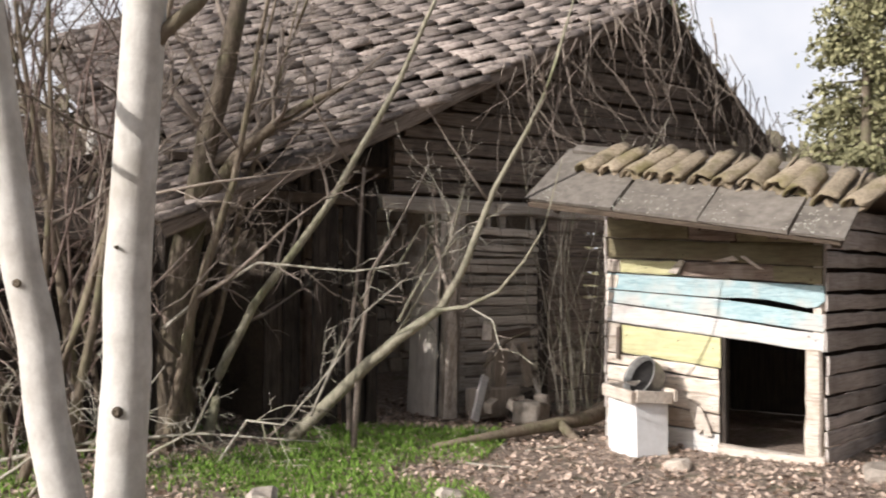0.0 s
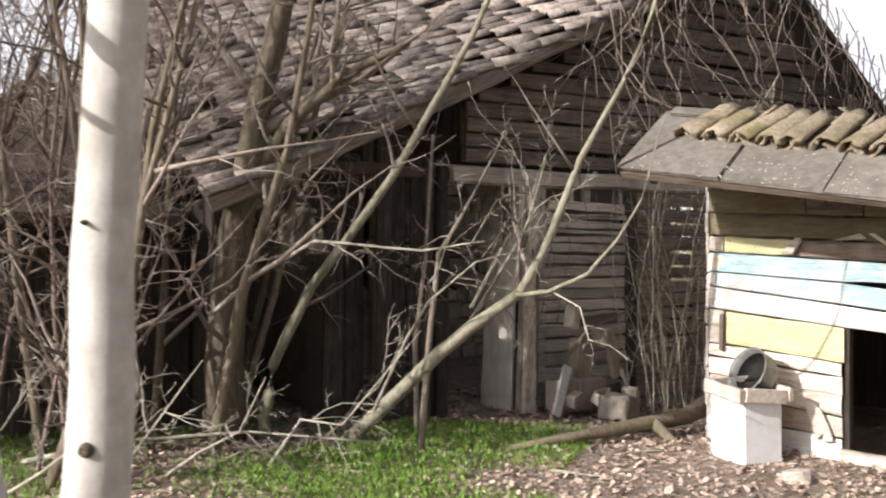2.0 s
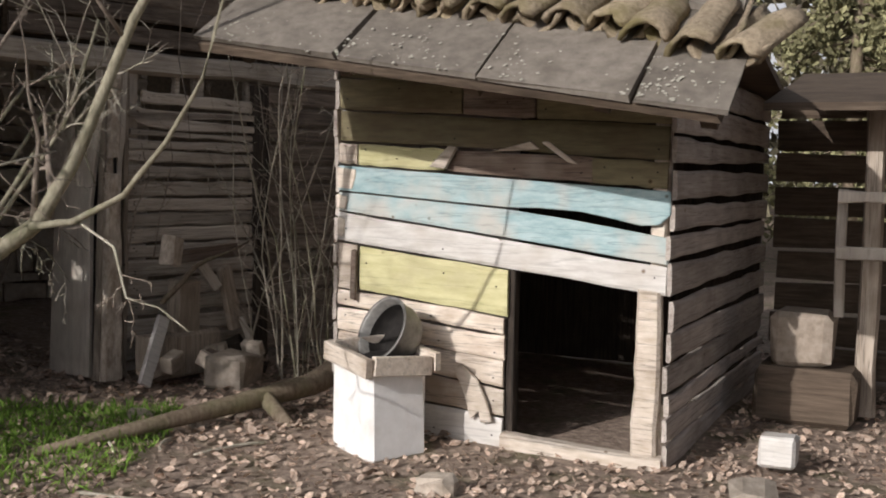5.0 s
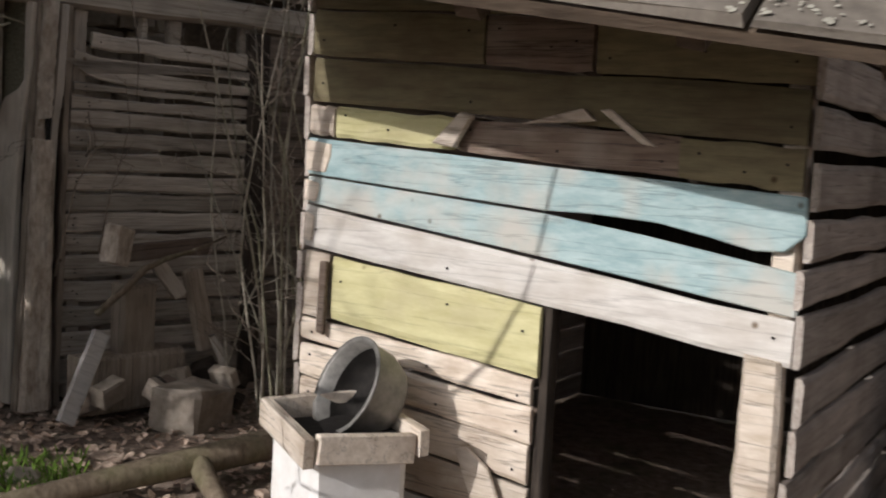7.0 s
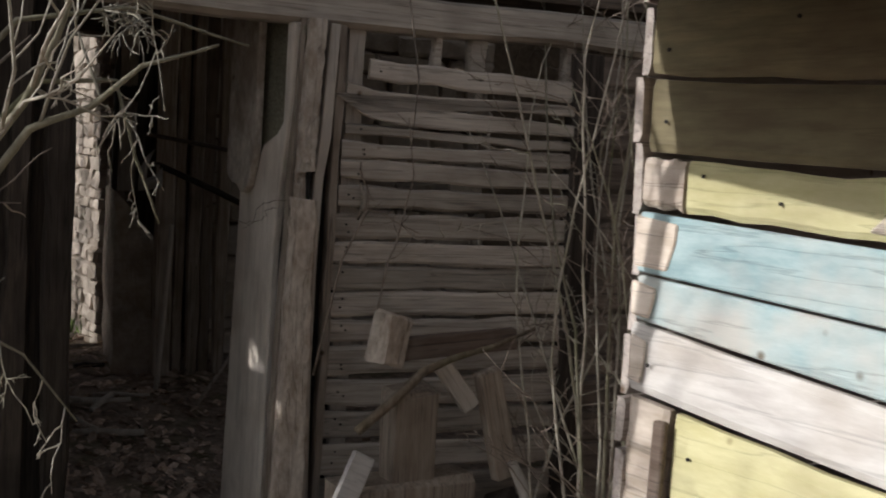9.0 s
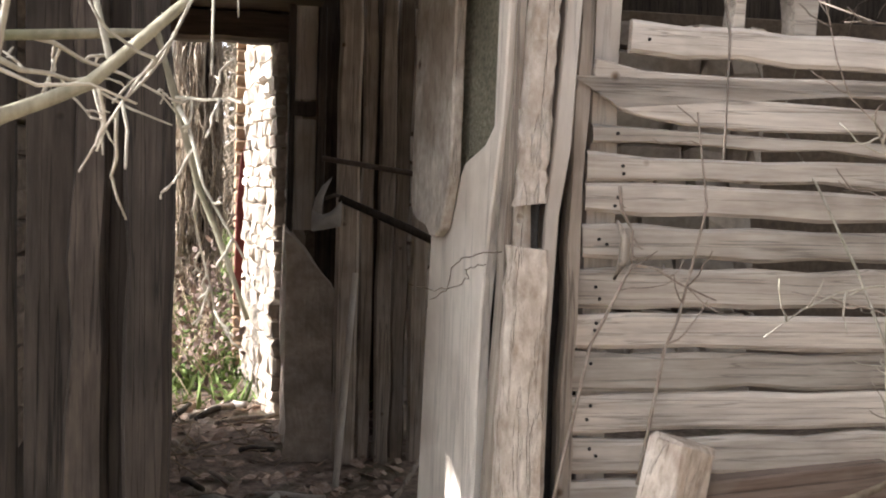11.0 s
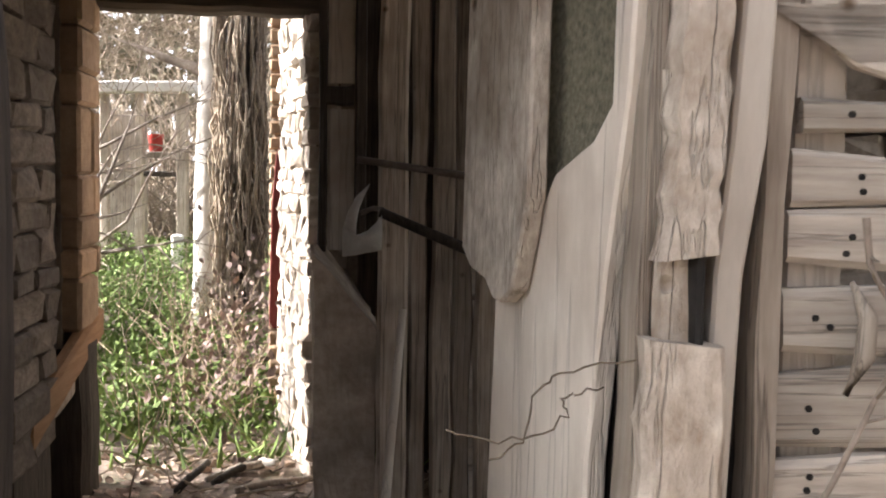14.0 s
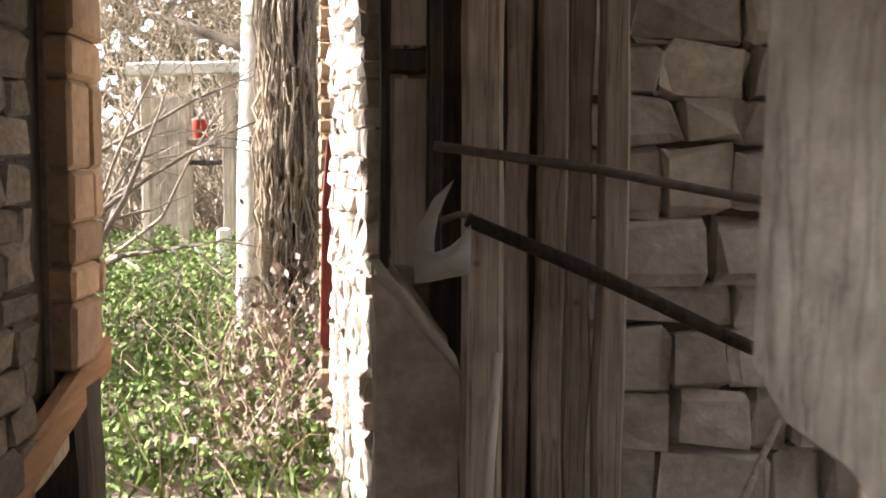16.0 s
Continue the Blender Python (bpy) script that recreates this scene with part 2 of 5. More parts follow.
def board_mesh(name, corners, depth, material, rnd, segs=7, rough=0.006, bow=0.0, origin=None):
    """A worn board in the x-z plane, from four corners (bottom left, bottom right, top right, top left), going back from y = 0 by depth."""
    (ax, az), (bx, bz), (cx, cz), (dx, dz) = corners
    ox, oz = origin or (0, 0)
    lengthwise = math.hypot(bx - ax, bz - az) >= math.hypot(dx - ax, dz - az)
    verts, faces = [], []
    for i in range(segs + 1):
        k = i / segs
        if lengthwise:
            p, q = (ax + (bx - ax) * k, az + (bz - az) * k), (dx + (cx - dx) * k, dz + (cz - dz) * k)
        else:
            p, q = (ax + (dx - ax) * k, az + (dz - az) * k), (bx + (cx - bx) * k, bz + (cz - bz) * k)
        j = [rnd.uniform(-rough, rough) for _ in range(6)]
        end = rnd.uniform(-1, 1) * rough * (2 if i in (0, segs) else 0)
        y = bow * math.sin(math.pi * k) + j[4] * 0.5
        if lengthwise:
            p, q = (p[0] + end, p[1] + j[1]), (q[0] + end + j[0] * 0.5, q[1] + j[3])
        else:
            p, q = (p[0] + j[1], p[1] + end), (q[0] + j[3], q[1] + end)
        e = 0.12
        p2, q2 = (p[0] + (q[0] - p[0]) * e, p[1] + (q[1] - p[1]) * e), (q[0] + (p[0] - q[0]) * e, q[1] + (p[1] - q[1]) * e)
        for (x, z), yy in ((p, y + depth * 0.3), (p2, y), (q2, y + j[5] * 0.4), (q, y + depth * 0.3), (q, y + depth), (p, y + depth)):
            verts.append((x - ox, yy, z - oz))
    for i in range(segs):
        a, b = i * 6, i * 6 + 6
        for s in range(6):
            n = (s + 1) % 6
            f = (a + s, b + s, b + n, a + n)
            faces.append(f if lengthwise else f[::-1])
    faces.append(tuple(range(6)) if lengthwise else tuple(range(5, -1, -1)))
    last = segs * 6
    faces.append(tuple(range(last + 5, last - 1, -1)) if lengthwise else tuple(range(last, last + 6)))
    me = mesh_of(name, verts, faces, material)
    return me


def board(name, corners, y, depth, material, parent, rnd, m=None, label="", **kw):
    cx = sum(c[0] for c in corners) / 4
    cz = sum(c[1] for c in corners) / 4
    me = board_mesh(name, corners, depth, material, rnd, origin=(cx, cz), **kw)
    return put(name, me, parent, (m or Matrix()) @ Matrix.Translation((cx, y, cz)), label)


def rect(x0, x1, z0, z1):
    return ((x0, z0), (x1, z0), (x1, z1), (x0, z1))


def block_data(name, sx, sy, sz, material, rnd, bev=0.12, rough=0.03, cuts=0):
    """A rough block with chamfered, uneven edges, centred."""
    bm = bmesh.new()
    bmesh.ops.create_cube(bm, size=1.0)
    if cuts:
        bmesh.ops.subdivide_edges(bm, edges=bm.edges[:], cuts=cuts, use_grid_fill=True)
    for v in bm.verts:
        v.co = Vector((v.co.x * sx, v.co.y * sy, v.co.z * sz))
    bmesh.ops.bevel(bm, geom=[e for e in bm.edges if e.calc_face_angle(0) > 0.5], offset=bev * min(sx, sy, sz), segments=1, affect='EDGES')
    for v in bm.verts:
        v.co += Vector([rnd.uniform(-rough, rough) * min(sx, sy, sz) for _ in range(3)])
    me = bpy.data.meshes.new(name)
    bm.to_mesh(me)
    bm.free()
    me.materials.append(material)
    return me


class Tubes:
    """Collects tapered tubes into one mesh."""

    def __init__(self):
        self.v, self.f = [], []

    def add(self, pts, radii, sides=5):
        base = len(self.v)
        n = len(pts)
        for i, p in enumerate(pts):
            p = Vector(p)
            d = (Vector(pts[min(i + 1, n - 1)]) - Vector(pts[max(i - 1, 0)])).normalized()
            a = d.orthogonal().normalized() if abs(d.z) > 0.95 else d.cross(Vector((0, 0, 1))).normalized()
            b = d.cross(a)
            for s in range(sides):
                w = 2 * math.pi * s / sides
                self.v.append(p + (a * math.cos(w) + b * math.sin(w)) * radii[i])
        for i in range(n - 1):
            for s in range(sides):
                t = (s + 1) % sides
                self.f.append((base + i * sides + s, base + i * sides + t, base + (i + 1) * sides + t, base + (i + 1) * sides + s))
        self.f.append(tuple(base + s for s in range(sides))[::-1])
        self.f.append(tuple(base + (n - 1) * sides + s for s in range(sides)))

    def mesh(self, name, material):
        return mesh_of(name, self.v, self.f, material, True)


def wander(start, way, length, rnd, steps=6, bend=0.25, lift=0.0):
    pts, p, d = [Vector(start)], Vector(start), Vector(way).normalized()
    for _ in range(steps):
        d = (d + Vector([rnd.gauss(0, bend) for _ in range(3)]) + Vector((0, 0, lift))).normalized()
        p = p + d * (length / steps)
        pts.append(p.copy())
    return pts


LANE = [Vector(p) for p in ((1.5, 4.6), (1.57, 5.4), (1.45, 6.1), (1.15, 6.7), (0.93, 7.25), (0.72, 7.8), (0.4, 8.27), (0.0, 8.8), (-0.25, 9.1), (-0.7, 9.7), (-1.3, 10.4), (-1.9, 11.2), (-2.6, 12.1))]
TREE_BASE = [Vector((0, 0, 0))]
LANE_HALF = [0.42]


def in_lane(pts):
    """True where a twig would hang into the trodden way and the passage."""
    for p in pts:
        q = p + TREE_BASE[0]
        if q.z > 2.3:
            continue
        q = q.to_2d()
        for a, b in zip(LANE, LANE[1:]):
            ab = b - a
            k = max(0.0, min(1.0, (q - a).dot(ab) / ab.length_squared))
            if (a + ab * k - q).length < LANE_HALF[0]:
                return True
    return False


def grow(tubes, pts, r0, r1, rnd, depth, count, spread=0.8, ratio=0.5, lift=0.05, sides=6, from_k=0.25):
    n = len(pts)
    radii = [r0 + (r1 - r0) * i / (n - 1) for i in range(n)]
    tubes[0].add(pts, radii, sides)
    length = sum((pts[i + 1] - pts[i]).length for i in range(n - 1))
    if depth == 0:
        return
    for c in range(count):
        k = rnd.uniform(from_k, 0.97) * (n - 1)
        i = min(int(k), n - 2)
        p = pts[i].lerp(pts[i + 1], k - i)
        d = (pts[i + 1] - pts[i]).normalized()
        side = Vector([rnd.gauss(0, 1) for _ in range(3)]).cross(d).normalized()
        way = (d * (1 - spread * 0.5) + side * spread).normalized()
        r = radii[i] * rnd.uniform(0.4, 0.62)
        sub = wander(p, way, length * ratio * rnd.uniform(0.5, 1.15), rnd, 5, 0.2, lift)
        if in_lane(sub):
            continue
        grow(tubes[1:] or tubes, sub, max(r, 0.002), 0.0011, rnd, depth - 1, max(2, count - 2), spread, ratio, lift, max(3, sides - 1), 0.15)


def bare_tree(name, pts, r0, r1, label, category, seed, depth=2, count=5, bark=None, twig=None, ratio=0.45, spread=0.8, lift=0.06, group="", from_k=0.3):
    rnd = random.Random(seed)
    base = Vector(pts[0])
    TREE_BASE[0] = base
    pts = [Vector(p) - base for p in pts]
    fine = []
    for i in range(len(pts) - 1):
        for k in range(3):
            q = pts[i].lerp(pts[i + 1], k / 3)
            fine.append(q + Vector([rnd.uniform(-1, 1) * r0 * 0.12 for _ in range(3)]) * (1 if fine else 0))
    fine.append(pts[-1])
    trunk, limbs = Tubes(), Tubes()
    grow([trunk, limbs], fine, r0, r1, rnd, depth, count, spread, ratio, lift, 10, from_k)
    ob = thing(name, Matrix.Translation(base), label, category, group)
    put("trunk", trunk.mesh("trunk", bark or M_BARK), ob)
    if limbs.v:
        tagged(put("twig_mass", limbs.mesh("twig_mass", twig or M_TWIG), ob), kind="stuff")
    return ob


def scatter(name, rnd, count, place, leaf, material):
    """Many small blades or leaves in one mesh. place() gives a point, a normal and a size; leaf(size) gives points of one leaf."""
    verts, faces = [], []
    for _ in range(count):
        p, up, s = place(rnd)
        spin = rnd.uniform(0, 6.3)
        up = Vector(up).normalized()
        a = up.orthogonal().normalized()
        b = up.cross(a)
        a, b = a * math.cos(spin) + b * math.sin(spin), b * math.cos(spin) - a * math.sin(spin)
        base = len(verts)
        shape = leaf(s)
        for x, y, z in shape:
            verts.append(Vector(p) + a * x + b * y + up * z)
        faces.append(tuple(range(base, base + len(shape))))
    return mesh_of(name, verts, faces, material)


def leaf_flat(s):
    return ((0, -s * 0.5, 0), (s * 0.3, -s * 0.1, s * 0.12), (s * 0.22, s * 0.35, s * 0.05), (0, s * 0.55, s * 0.1), (-s * 0.25, s * 0.3, s * 0.12), (-s * 0.3, -s * 0.1, 0.0))


def blade(s):
    return ((-s * 0.09, 0, 0), (s * 0.09, 0, 0), (s * 0.16, s * 0.2, s * 0.7), (s * 0.2, s * 0.45, s))


def outline_board(name, outline, y, depth, material, parent, label=""):
    """A board cut to an outline in the x-z plane."""
    bm = bmesh.new()
    cx = sum(p[0] for p in outline) / len(outline)
    cz = sum(p[1] for p in outline) / len(outline)
    f = bm.faces.new([bm.verts.new((x - cx, 0, zz - cz)) for x, zz in outline])
    r = bmesh.ops.extrude_face_region(bm, geom=[f])
    bmesh.ops.translate(bm, verts=[v for v in r["geom"] if isinstance(v, bmesh.types.BMVert)], vec=(0, depth, 0))
    bmesh.ops.recalc_face_normals(bm, faces=bm.faces[:])
    bmesh.ops.bevel(bm, geom=bm.edges[:], offset=0.004, segments=1, affect='EDGES')
    me = bpy.data.meshes.new(name)
    bm.to_mesh(me)
    bm.free()
    me.materials.append(material)
    return put(name, me, parent, Matrix.Translation((cx, y, cz)), label)


# ---- ground ----
def ground_z(x, y):
    v = Vector((x, y, 0))
    z = 0.03 * noise.noise(v * 0.9) + 0.015 * noise.noise(v * 3.1)
    d = BARN.inverted() @ v
    if d.y > 0:
        z += 0.17 * min(1, d.y / 2.5) + 0.05 * max(0, min(d.y, 14) - 4)
    return z - 0.02


def build_ground():
    xs = sorted(set([-1500, -400, -120, -50, -25] + [round(-14 + 0.25 * i, 3) for i in range(93)] + [14, 25, 50, 120, 400, 1500]))
    ys = sorted(set([-1500, -400, -120, -40, -15] + [round(-4 + 0.25 * i, 3) for i in range(105)] + [30, 50, 120, 400, 1500]))
    verts = [(x, y, ground_z(x, y)) for y in ys for x in xs]
    w = len(xs)
    faces = [(j * w + i, j * w + i + 1, (j + 1) * w + i + 1, (j + 1) * w + i) for j in range(len(ys) - 1) for i in range(w - 1)]
    ob = put("ground", mesh_of("ground", verts, faces, M_SOIL, True))
    tagged(ob, "bare brown soil ground strewn with dead leaves", "ground", kind="structure")


build_ground()


# ---- barn ----
rb = random.Random(11)
LEFT_SLOPE, RIDGE_E, RIDGE_Z = 0.48, 2.4, 4.06
wall_front = thing("wall_front", BARN, "gable wall of weathered grey timber slats with open gaps", "wall", kind="structure")


def roof_z(e):
    return RIDGE_Z - LEFT_SLOPE * (RIDGE_E - e) if e < RIDGE_E else RIDGE_Z - 0.8 * (e - RIDGE_E)


SLATS = (
    # left end, z0, z1 at the left; z0, z1 at the right
    (0.17, 1.63, 1.70, 1.60, 1.68), (0.11, 1.434, 1.468, 1.42, 1.452),
    (0.095, 1.352, 1.408, 1.352, 1.405), (0.085, 1.28, 1.343, 1.27, 1.335), (0.07, 1.183, 1.254, 1.175, 1.25), (0.065, 1.07, 1.157, 1.07, 1.16),
    (0.06, 0.98, 1.058, 0.98, 1.06), (0.06, 0.888, 0.97, 0.89, 0.97), (0.06, 0.79, 0.878, 0.8, 0.88), (0.06, 0.7, 0.78, 0.69, 0.785), (0.06, 0.58, 0.68, 0.59, 0.675),
    (0.06, 0.47, 0.565, 0.46, 0.57), (0.06, 0.35, 0.45, 0.36, 0.445), (0.06, 0.22, 0.335, 0.23, 0.33), (0.06, 0.08, 0.2, 0.08, 0.2),
)
slat_rows = []
for left, z0, z1, z2, z3 in SLATS:
    slat_rows.append(board("slat", ((left, z0), (1.06, z2), (1.06, z3), (left, z1)), rb.uniform(-0.004, 0.006), 0.022, M_SLAT, wall_front, rb, rough=0.007, bow=rb.uniform(-0.01, 0.004)))
outline_board("slat", ((0.092, 1.612), (0.2, 1.59), (0.42, 1.585), (0.7, 1.592), (1.06, 1.59), (1.06, 1.552), (0.7, 1.553), (0.45, 1.548), (0.25, 1.558), (0.5, 1.536), (0.8, 1.526), (1.06, 1.515), (1.06, 1.478), (0.7, 1.472), (0.45, 1.468), (0.3, 1.476), (0.2, 1.49), (0.15, 1.505), (0.11, 1.54), (0.088, 1.578)), -0.014, 0.02, M_SLAT, wall_front, "warped slat split along its length")
# bay behind the shed
z = 0.05
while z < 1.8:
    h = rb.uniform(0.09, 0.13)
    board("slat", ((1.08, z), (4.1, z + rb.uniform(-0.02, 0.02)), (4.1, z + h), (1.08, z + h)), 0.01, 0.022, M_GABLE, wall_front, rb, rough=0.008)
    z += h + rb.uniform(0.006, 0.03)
# gable slats
z = 1.97
while z < 3.95:
    h = rb.uniform(0.09, 0.13)
    lo = max(-0.62, RIDGE_E - (RIDGE_Z - 0.1 - z - h) / LEFT_SLOPE)
    hi = min(4.1, RIDGE_E + (RIDGE_Z - 0.1 - z - h) / 0.8)
    if hi - lo > 0.3:
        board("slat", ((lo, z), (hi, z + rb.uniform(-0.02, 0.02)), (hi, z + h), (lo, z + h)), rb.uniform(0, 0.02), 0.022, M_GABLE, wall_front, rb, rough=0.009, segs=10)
    z += h + rb.uniform(0.008, 0.035)
board("header", ((-0.75, 1.8), (4.1, 1.82), (4.1, 1.95), (-0.75, 1.93)), -0.03, 0.1, M_SLAT, wall_front, rb, segs=12, rough=0.01, label="long weathered header beam")
for e0, e1 in ((0.42, 0.45), (0.56, 0.63), (0.95, 1.0)):
    board("stud", rect(e0, e1, 1.66, 1.83), 0.03, 0.05, M_SLAT, wall_front, rb, segs=3)
board("stud", rect(0.09, 0.17, 0.02, 1.8), 0.03, 0.09, M_PALE, wall_front, rb, segs=8)
board("stud", rect(0.98, 1.1, 0.02, 1.8), -0.03, 0.09, M_DARKWOOD, wall_front, rb, segs=8)
for e0 in (1.9, 2.9, 4.05):
    board("stud", rect(e0, e0 + 0.1, 0.0, 2.9), 0.035, 0.1, M_UPWOOD, wall_front, rb, segs=8)
board("plank", ((-0.62, 1.97), (0.0, 1.97), (0.0, 2.7), (-0.62, 2.4)), 0.05, 0.03, M_DARKBEAM, wall_front, rb, segs=5)
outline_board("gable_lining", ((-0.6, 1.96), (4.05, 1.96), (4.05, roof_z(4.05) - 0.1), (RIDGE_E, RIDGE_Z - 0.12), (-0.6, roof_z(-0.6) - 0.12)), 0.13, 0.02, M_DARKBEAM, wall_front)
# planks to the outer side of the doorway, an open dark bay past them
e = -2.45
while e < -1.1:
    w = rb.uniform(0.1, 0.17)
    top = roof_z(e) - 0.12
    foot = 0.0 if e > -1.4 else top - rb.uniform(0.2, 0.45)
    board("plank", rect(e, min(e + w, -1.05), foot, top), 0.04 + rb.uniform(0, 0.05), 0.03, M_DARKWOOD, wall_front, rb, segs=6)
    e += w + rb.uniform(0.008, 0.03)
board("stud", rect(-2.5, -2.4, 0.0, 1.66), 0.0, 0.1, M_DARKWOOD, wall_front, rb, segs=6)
board("plank", rect(-2.4, -0.6, 1.82, 1.93), 0.03, 0.09, M_DARKBEAM, wall_front, rb, segs=5)

nail_me = mesh_of("nail", [(0.0042 * math.cos(a * math.pi / 3), dy, 0.0042 * math.sin(a * math.pi / 3)) for dy in (0.0, -0.003) for a in range(6)],
                  [tuple(range(6)), tuple(range(11, 5, -1))] + [(a, (a + 1) % 6, 6 + (a + 1) % 6, 6 + a) for a in range(6)], M_BLACK)
for slat, (left, z0, z1, z2, z3) in zip(slat_rows, SLATS):
    for k in rb.sample((0.25, 0.4, 0.55, 0.75), rb.choice((1, 2))):
        put("nail", nail_me, slat, Matrix.Translation(Vector((left + 0.055 + rb.uniform(-0.018, 0.018), -0.006, z0 + (z1 - z0) * k)) - slat.location))
door_posts = thing("door_frame", BARN, "splintered weathered timber posts and planks framing a doorway", "door frame", kind="structure")
board("post", ((-0.088, 1.295), (-0.022, 1.305), (-0.001, 1.8), (-0.066, 1.8)), -0.085, 0.06, M_BARKPOST, door_posts, rb, segs=24, rough=0.004, label="bark-stripped post with a torn notch")
board("post", ((-0.118, 0.0), (-0.05, 0.0), (-0.046, 1.5), (-0.08, 1.5)), -0.066, 0.06, M_BARKPOST, door_posts, rb, segs=20, rough=0.005)
board("post_splint", ((-0.135, 0.0), (-0.004, 0.0), (-0.013, 1.203), (-0.1, 1.212)), -0.092, 0.05, M_BARKPOST, door_posts, rb, segs=26, rough=0.004)
outline_board("batten", ((-0.03, 0.0), (0.012, 0.0), (0.0, 0.6), (0.002, 1.0), (0.012, 1.275), (0.033, 1.416), (0.042, 1.626), (0.05, 1.8), (0.014, 1.8), (0.006, 1.625), (-0.006, 1.42), (-0.02, 1.275), (-0.028, 1.0)), -0.055, 0.05, M_PALE, door_posts)
board("batten", ((0.03, 0.0), (0.062, 0.0), (0.09, 1.8), (0.056, 1.8)), -0.012, 0.05, M_UPWOOD, door_posts, rb, segs=12, rough=0.006)
# Black board behind the posts paints shade into their gaps.
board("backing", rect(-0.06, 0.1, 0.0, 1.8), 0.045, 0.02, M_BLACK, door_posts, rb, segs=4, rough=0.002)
board("plank", ((-0.148, 0.0), (-0.122, 0.0), (-0.07, 1.8), (-0.084, 1.8)), -0.05, 0.06, M_UPWOOD, door_posts, rb, segs=16, rough=0.003)
# Outer posts and plank use the shade-darkened wood to look unlit.
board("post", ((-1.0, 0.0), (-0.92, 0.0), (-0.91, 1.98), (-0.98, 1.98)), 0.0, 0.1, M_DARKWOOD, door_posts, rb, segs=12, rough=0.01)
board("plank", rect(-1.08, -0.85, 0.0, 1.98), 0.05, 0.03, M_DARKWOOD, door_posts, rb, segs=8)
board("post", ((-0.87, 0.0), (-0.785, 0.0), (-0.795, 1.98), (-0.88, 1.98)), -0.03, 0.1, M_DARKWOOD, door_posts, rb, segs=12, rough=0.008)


REVEAL = Matrix.Translation((-0.095, -0.03, 0)) @ Matrix.Rotation(radians(-76.3), 4, 'Z')


def reveal(outline):
    """An outline seen square-on from before the doorway, laid onto the slanting reveal."""
    out = []
    for e, zz in outline:
        x = 2.86 * (e + 0.1)
        n = -0.03 - 0.97 * x
        out.append((x, 1.41 + (zz - 1.41) * (1 + n / 1.55) if zz > 0 else 0.0))
    return out


def reveal_board(name, outline, y, depth, material, label):
    ob = outline_board(name, reveal(outline), y, depth, material, door_posts, label)
    ob.matrix_basis = REVEAL @ ob.matrix_basis


reveal_board("pale_plank", ((-0.262, 0.0), (-0.142, 0.0), (-0.134, 1.05), (-0.122, 1.26), (-0.106, 1.48), (-0.098, 1.8), (-0.118, 1.8), (-0.12, 1.46), (-0.135, 1.42), (-0.17, 1.385), (-0.185, 1.34), (-0.19, 1.3), (-0.235, 1.29)), -0.01, 0.03, M_PALE, "pale smooth plank with a curved worn cut")
# Black sheet behind the reveal, again painted shade.
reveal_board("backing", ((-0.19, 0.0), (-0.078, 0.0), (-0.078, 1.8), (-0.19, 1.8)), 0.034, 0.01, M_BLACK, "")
reveal_board("lichen_panel", ((-0.2, 1.28), (-0.11, 1.38), (-0.09, 1.8), (-0.195, 1.8)), 0.012, 0.015, M_MESH, "rough lichen-grown board")
reveal_board("hanging_plank", ((-0.258, 1.3), (-0.245, 1.275), (-0.225, 1.262), (-0.215, 1.24), (-0.205, 1.235), (-0.192, 1.25), (-0.185, 1.29), (-0.175, 1.36), (-0.172, 1.85), (-0.25, 1.85)), -0.04, 0.028, M_HANG, "grey-brown hanging plank with a rounded lower end")

# barn roof
roof = thing("roof", BARN, "old tiled barn roof with a sagging gable edge", "roof", kind="structure")
RISE, BACK = 0.55, 3.25


def roof_at(e, n):
    return roof_z(e) + RISE * (n + 0.3)


vs = []
for d in (0, -0.06):
    for e, n in ((-2.75, -0.3), (RIDGE_E, -0.3), (4.4, -0.3), (4.4, 0.35), (RIDGE_E, BACK), (-2.75, BACK)):
        vs.append((e, n, roof_at(e, n) + d))
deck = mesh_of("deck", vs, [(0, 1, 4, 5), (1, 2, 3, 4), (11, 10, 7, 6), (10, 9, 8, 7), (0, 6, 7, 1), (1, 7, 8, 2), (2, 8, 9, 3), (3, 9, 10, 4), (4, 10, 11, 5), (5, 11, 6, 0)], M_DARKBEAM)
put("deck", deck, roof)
slope_len = math.hypot(RIDGE_E + 2.75, RIDGE_Z - roof_z(-2.75))
rake = Matrix.Translation((-2.75, -0.33, roof_z(-2.75) - 0.1)) @ Matrix.Rotation(-math.atan(LEFT_SLOPE), 4, 'Y')
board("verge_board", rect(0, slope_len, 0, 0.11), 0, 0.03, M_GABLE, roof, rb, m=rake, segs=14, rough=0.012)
# walls behind and at the sides of the barn, inside dark
inner = thing("wall_side", BARN, "rough rubble stone inner wall with mud joints", "wall", kind="structure")


def box_part(name, x0, x1, y0, y1, z0, z1, material, parent, label=""):
    me = block_data(name, x1 - x0, y1 - y0, z1 - z0, material, rb, bev=0.02, rough=0.0)
    return put(name, me, parent, Matrix.Translation(((x0 + x1) / 2, (y0 + y1) / 2, (z0 + z1) / 2)), label)


box_part("backing", 0.02, 4.1, 2.72, 2.95, 0.0, 2.2, M_MORTAR, inner)
wall_left = thing("wall_left", BARN, "passage wall of mud mortar and pale clay blocks", "wall", kind="structure")
box_part("backing", -1.66, -1.42, 0.3, 2.42, 0.0, 2.12, M_MORTAR, wall_left)
box_part("backing", -1.66, -1.42, 2.74, 3.04, 0.72, 2.12, M_MORTAR, wall_left)
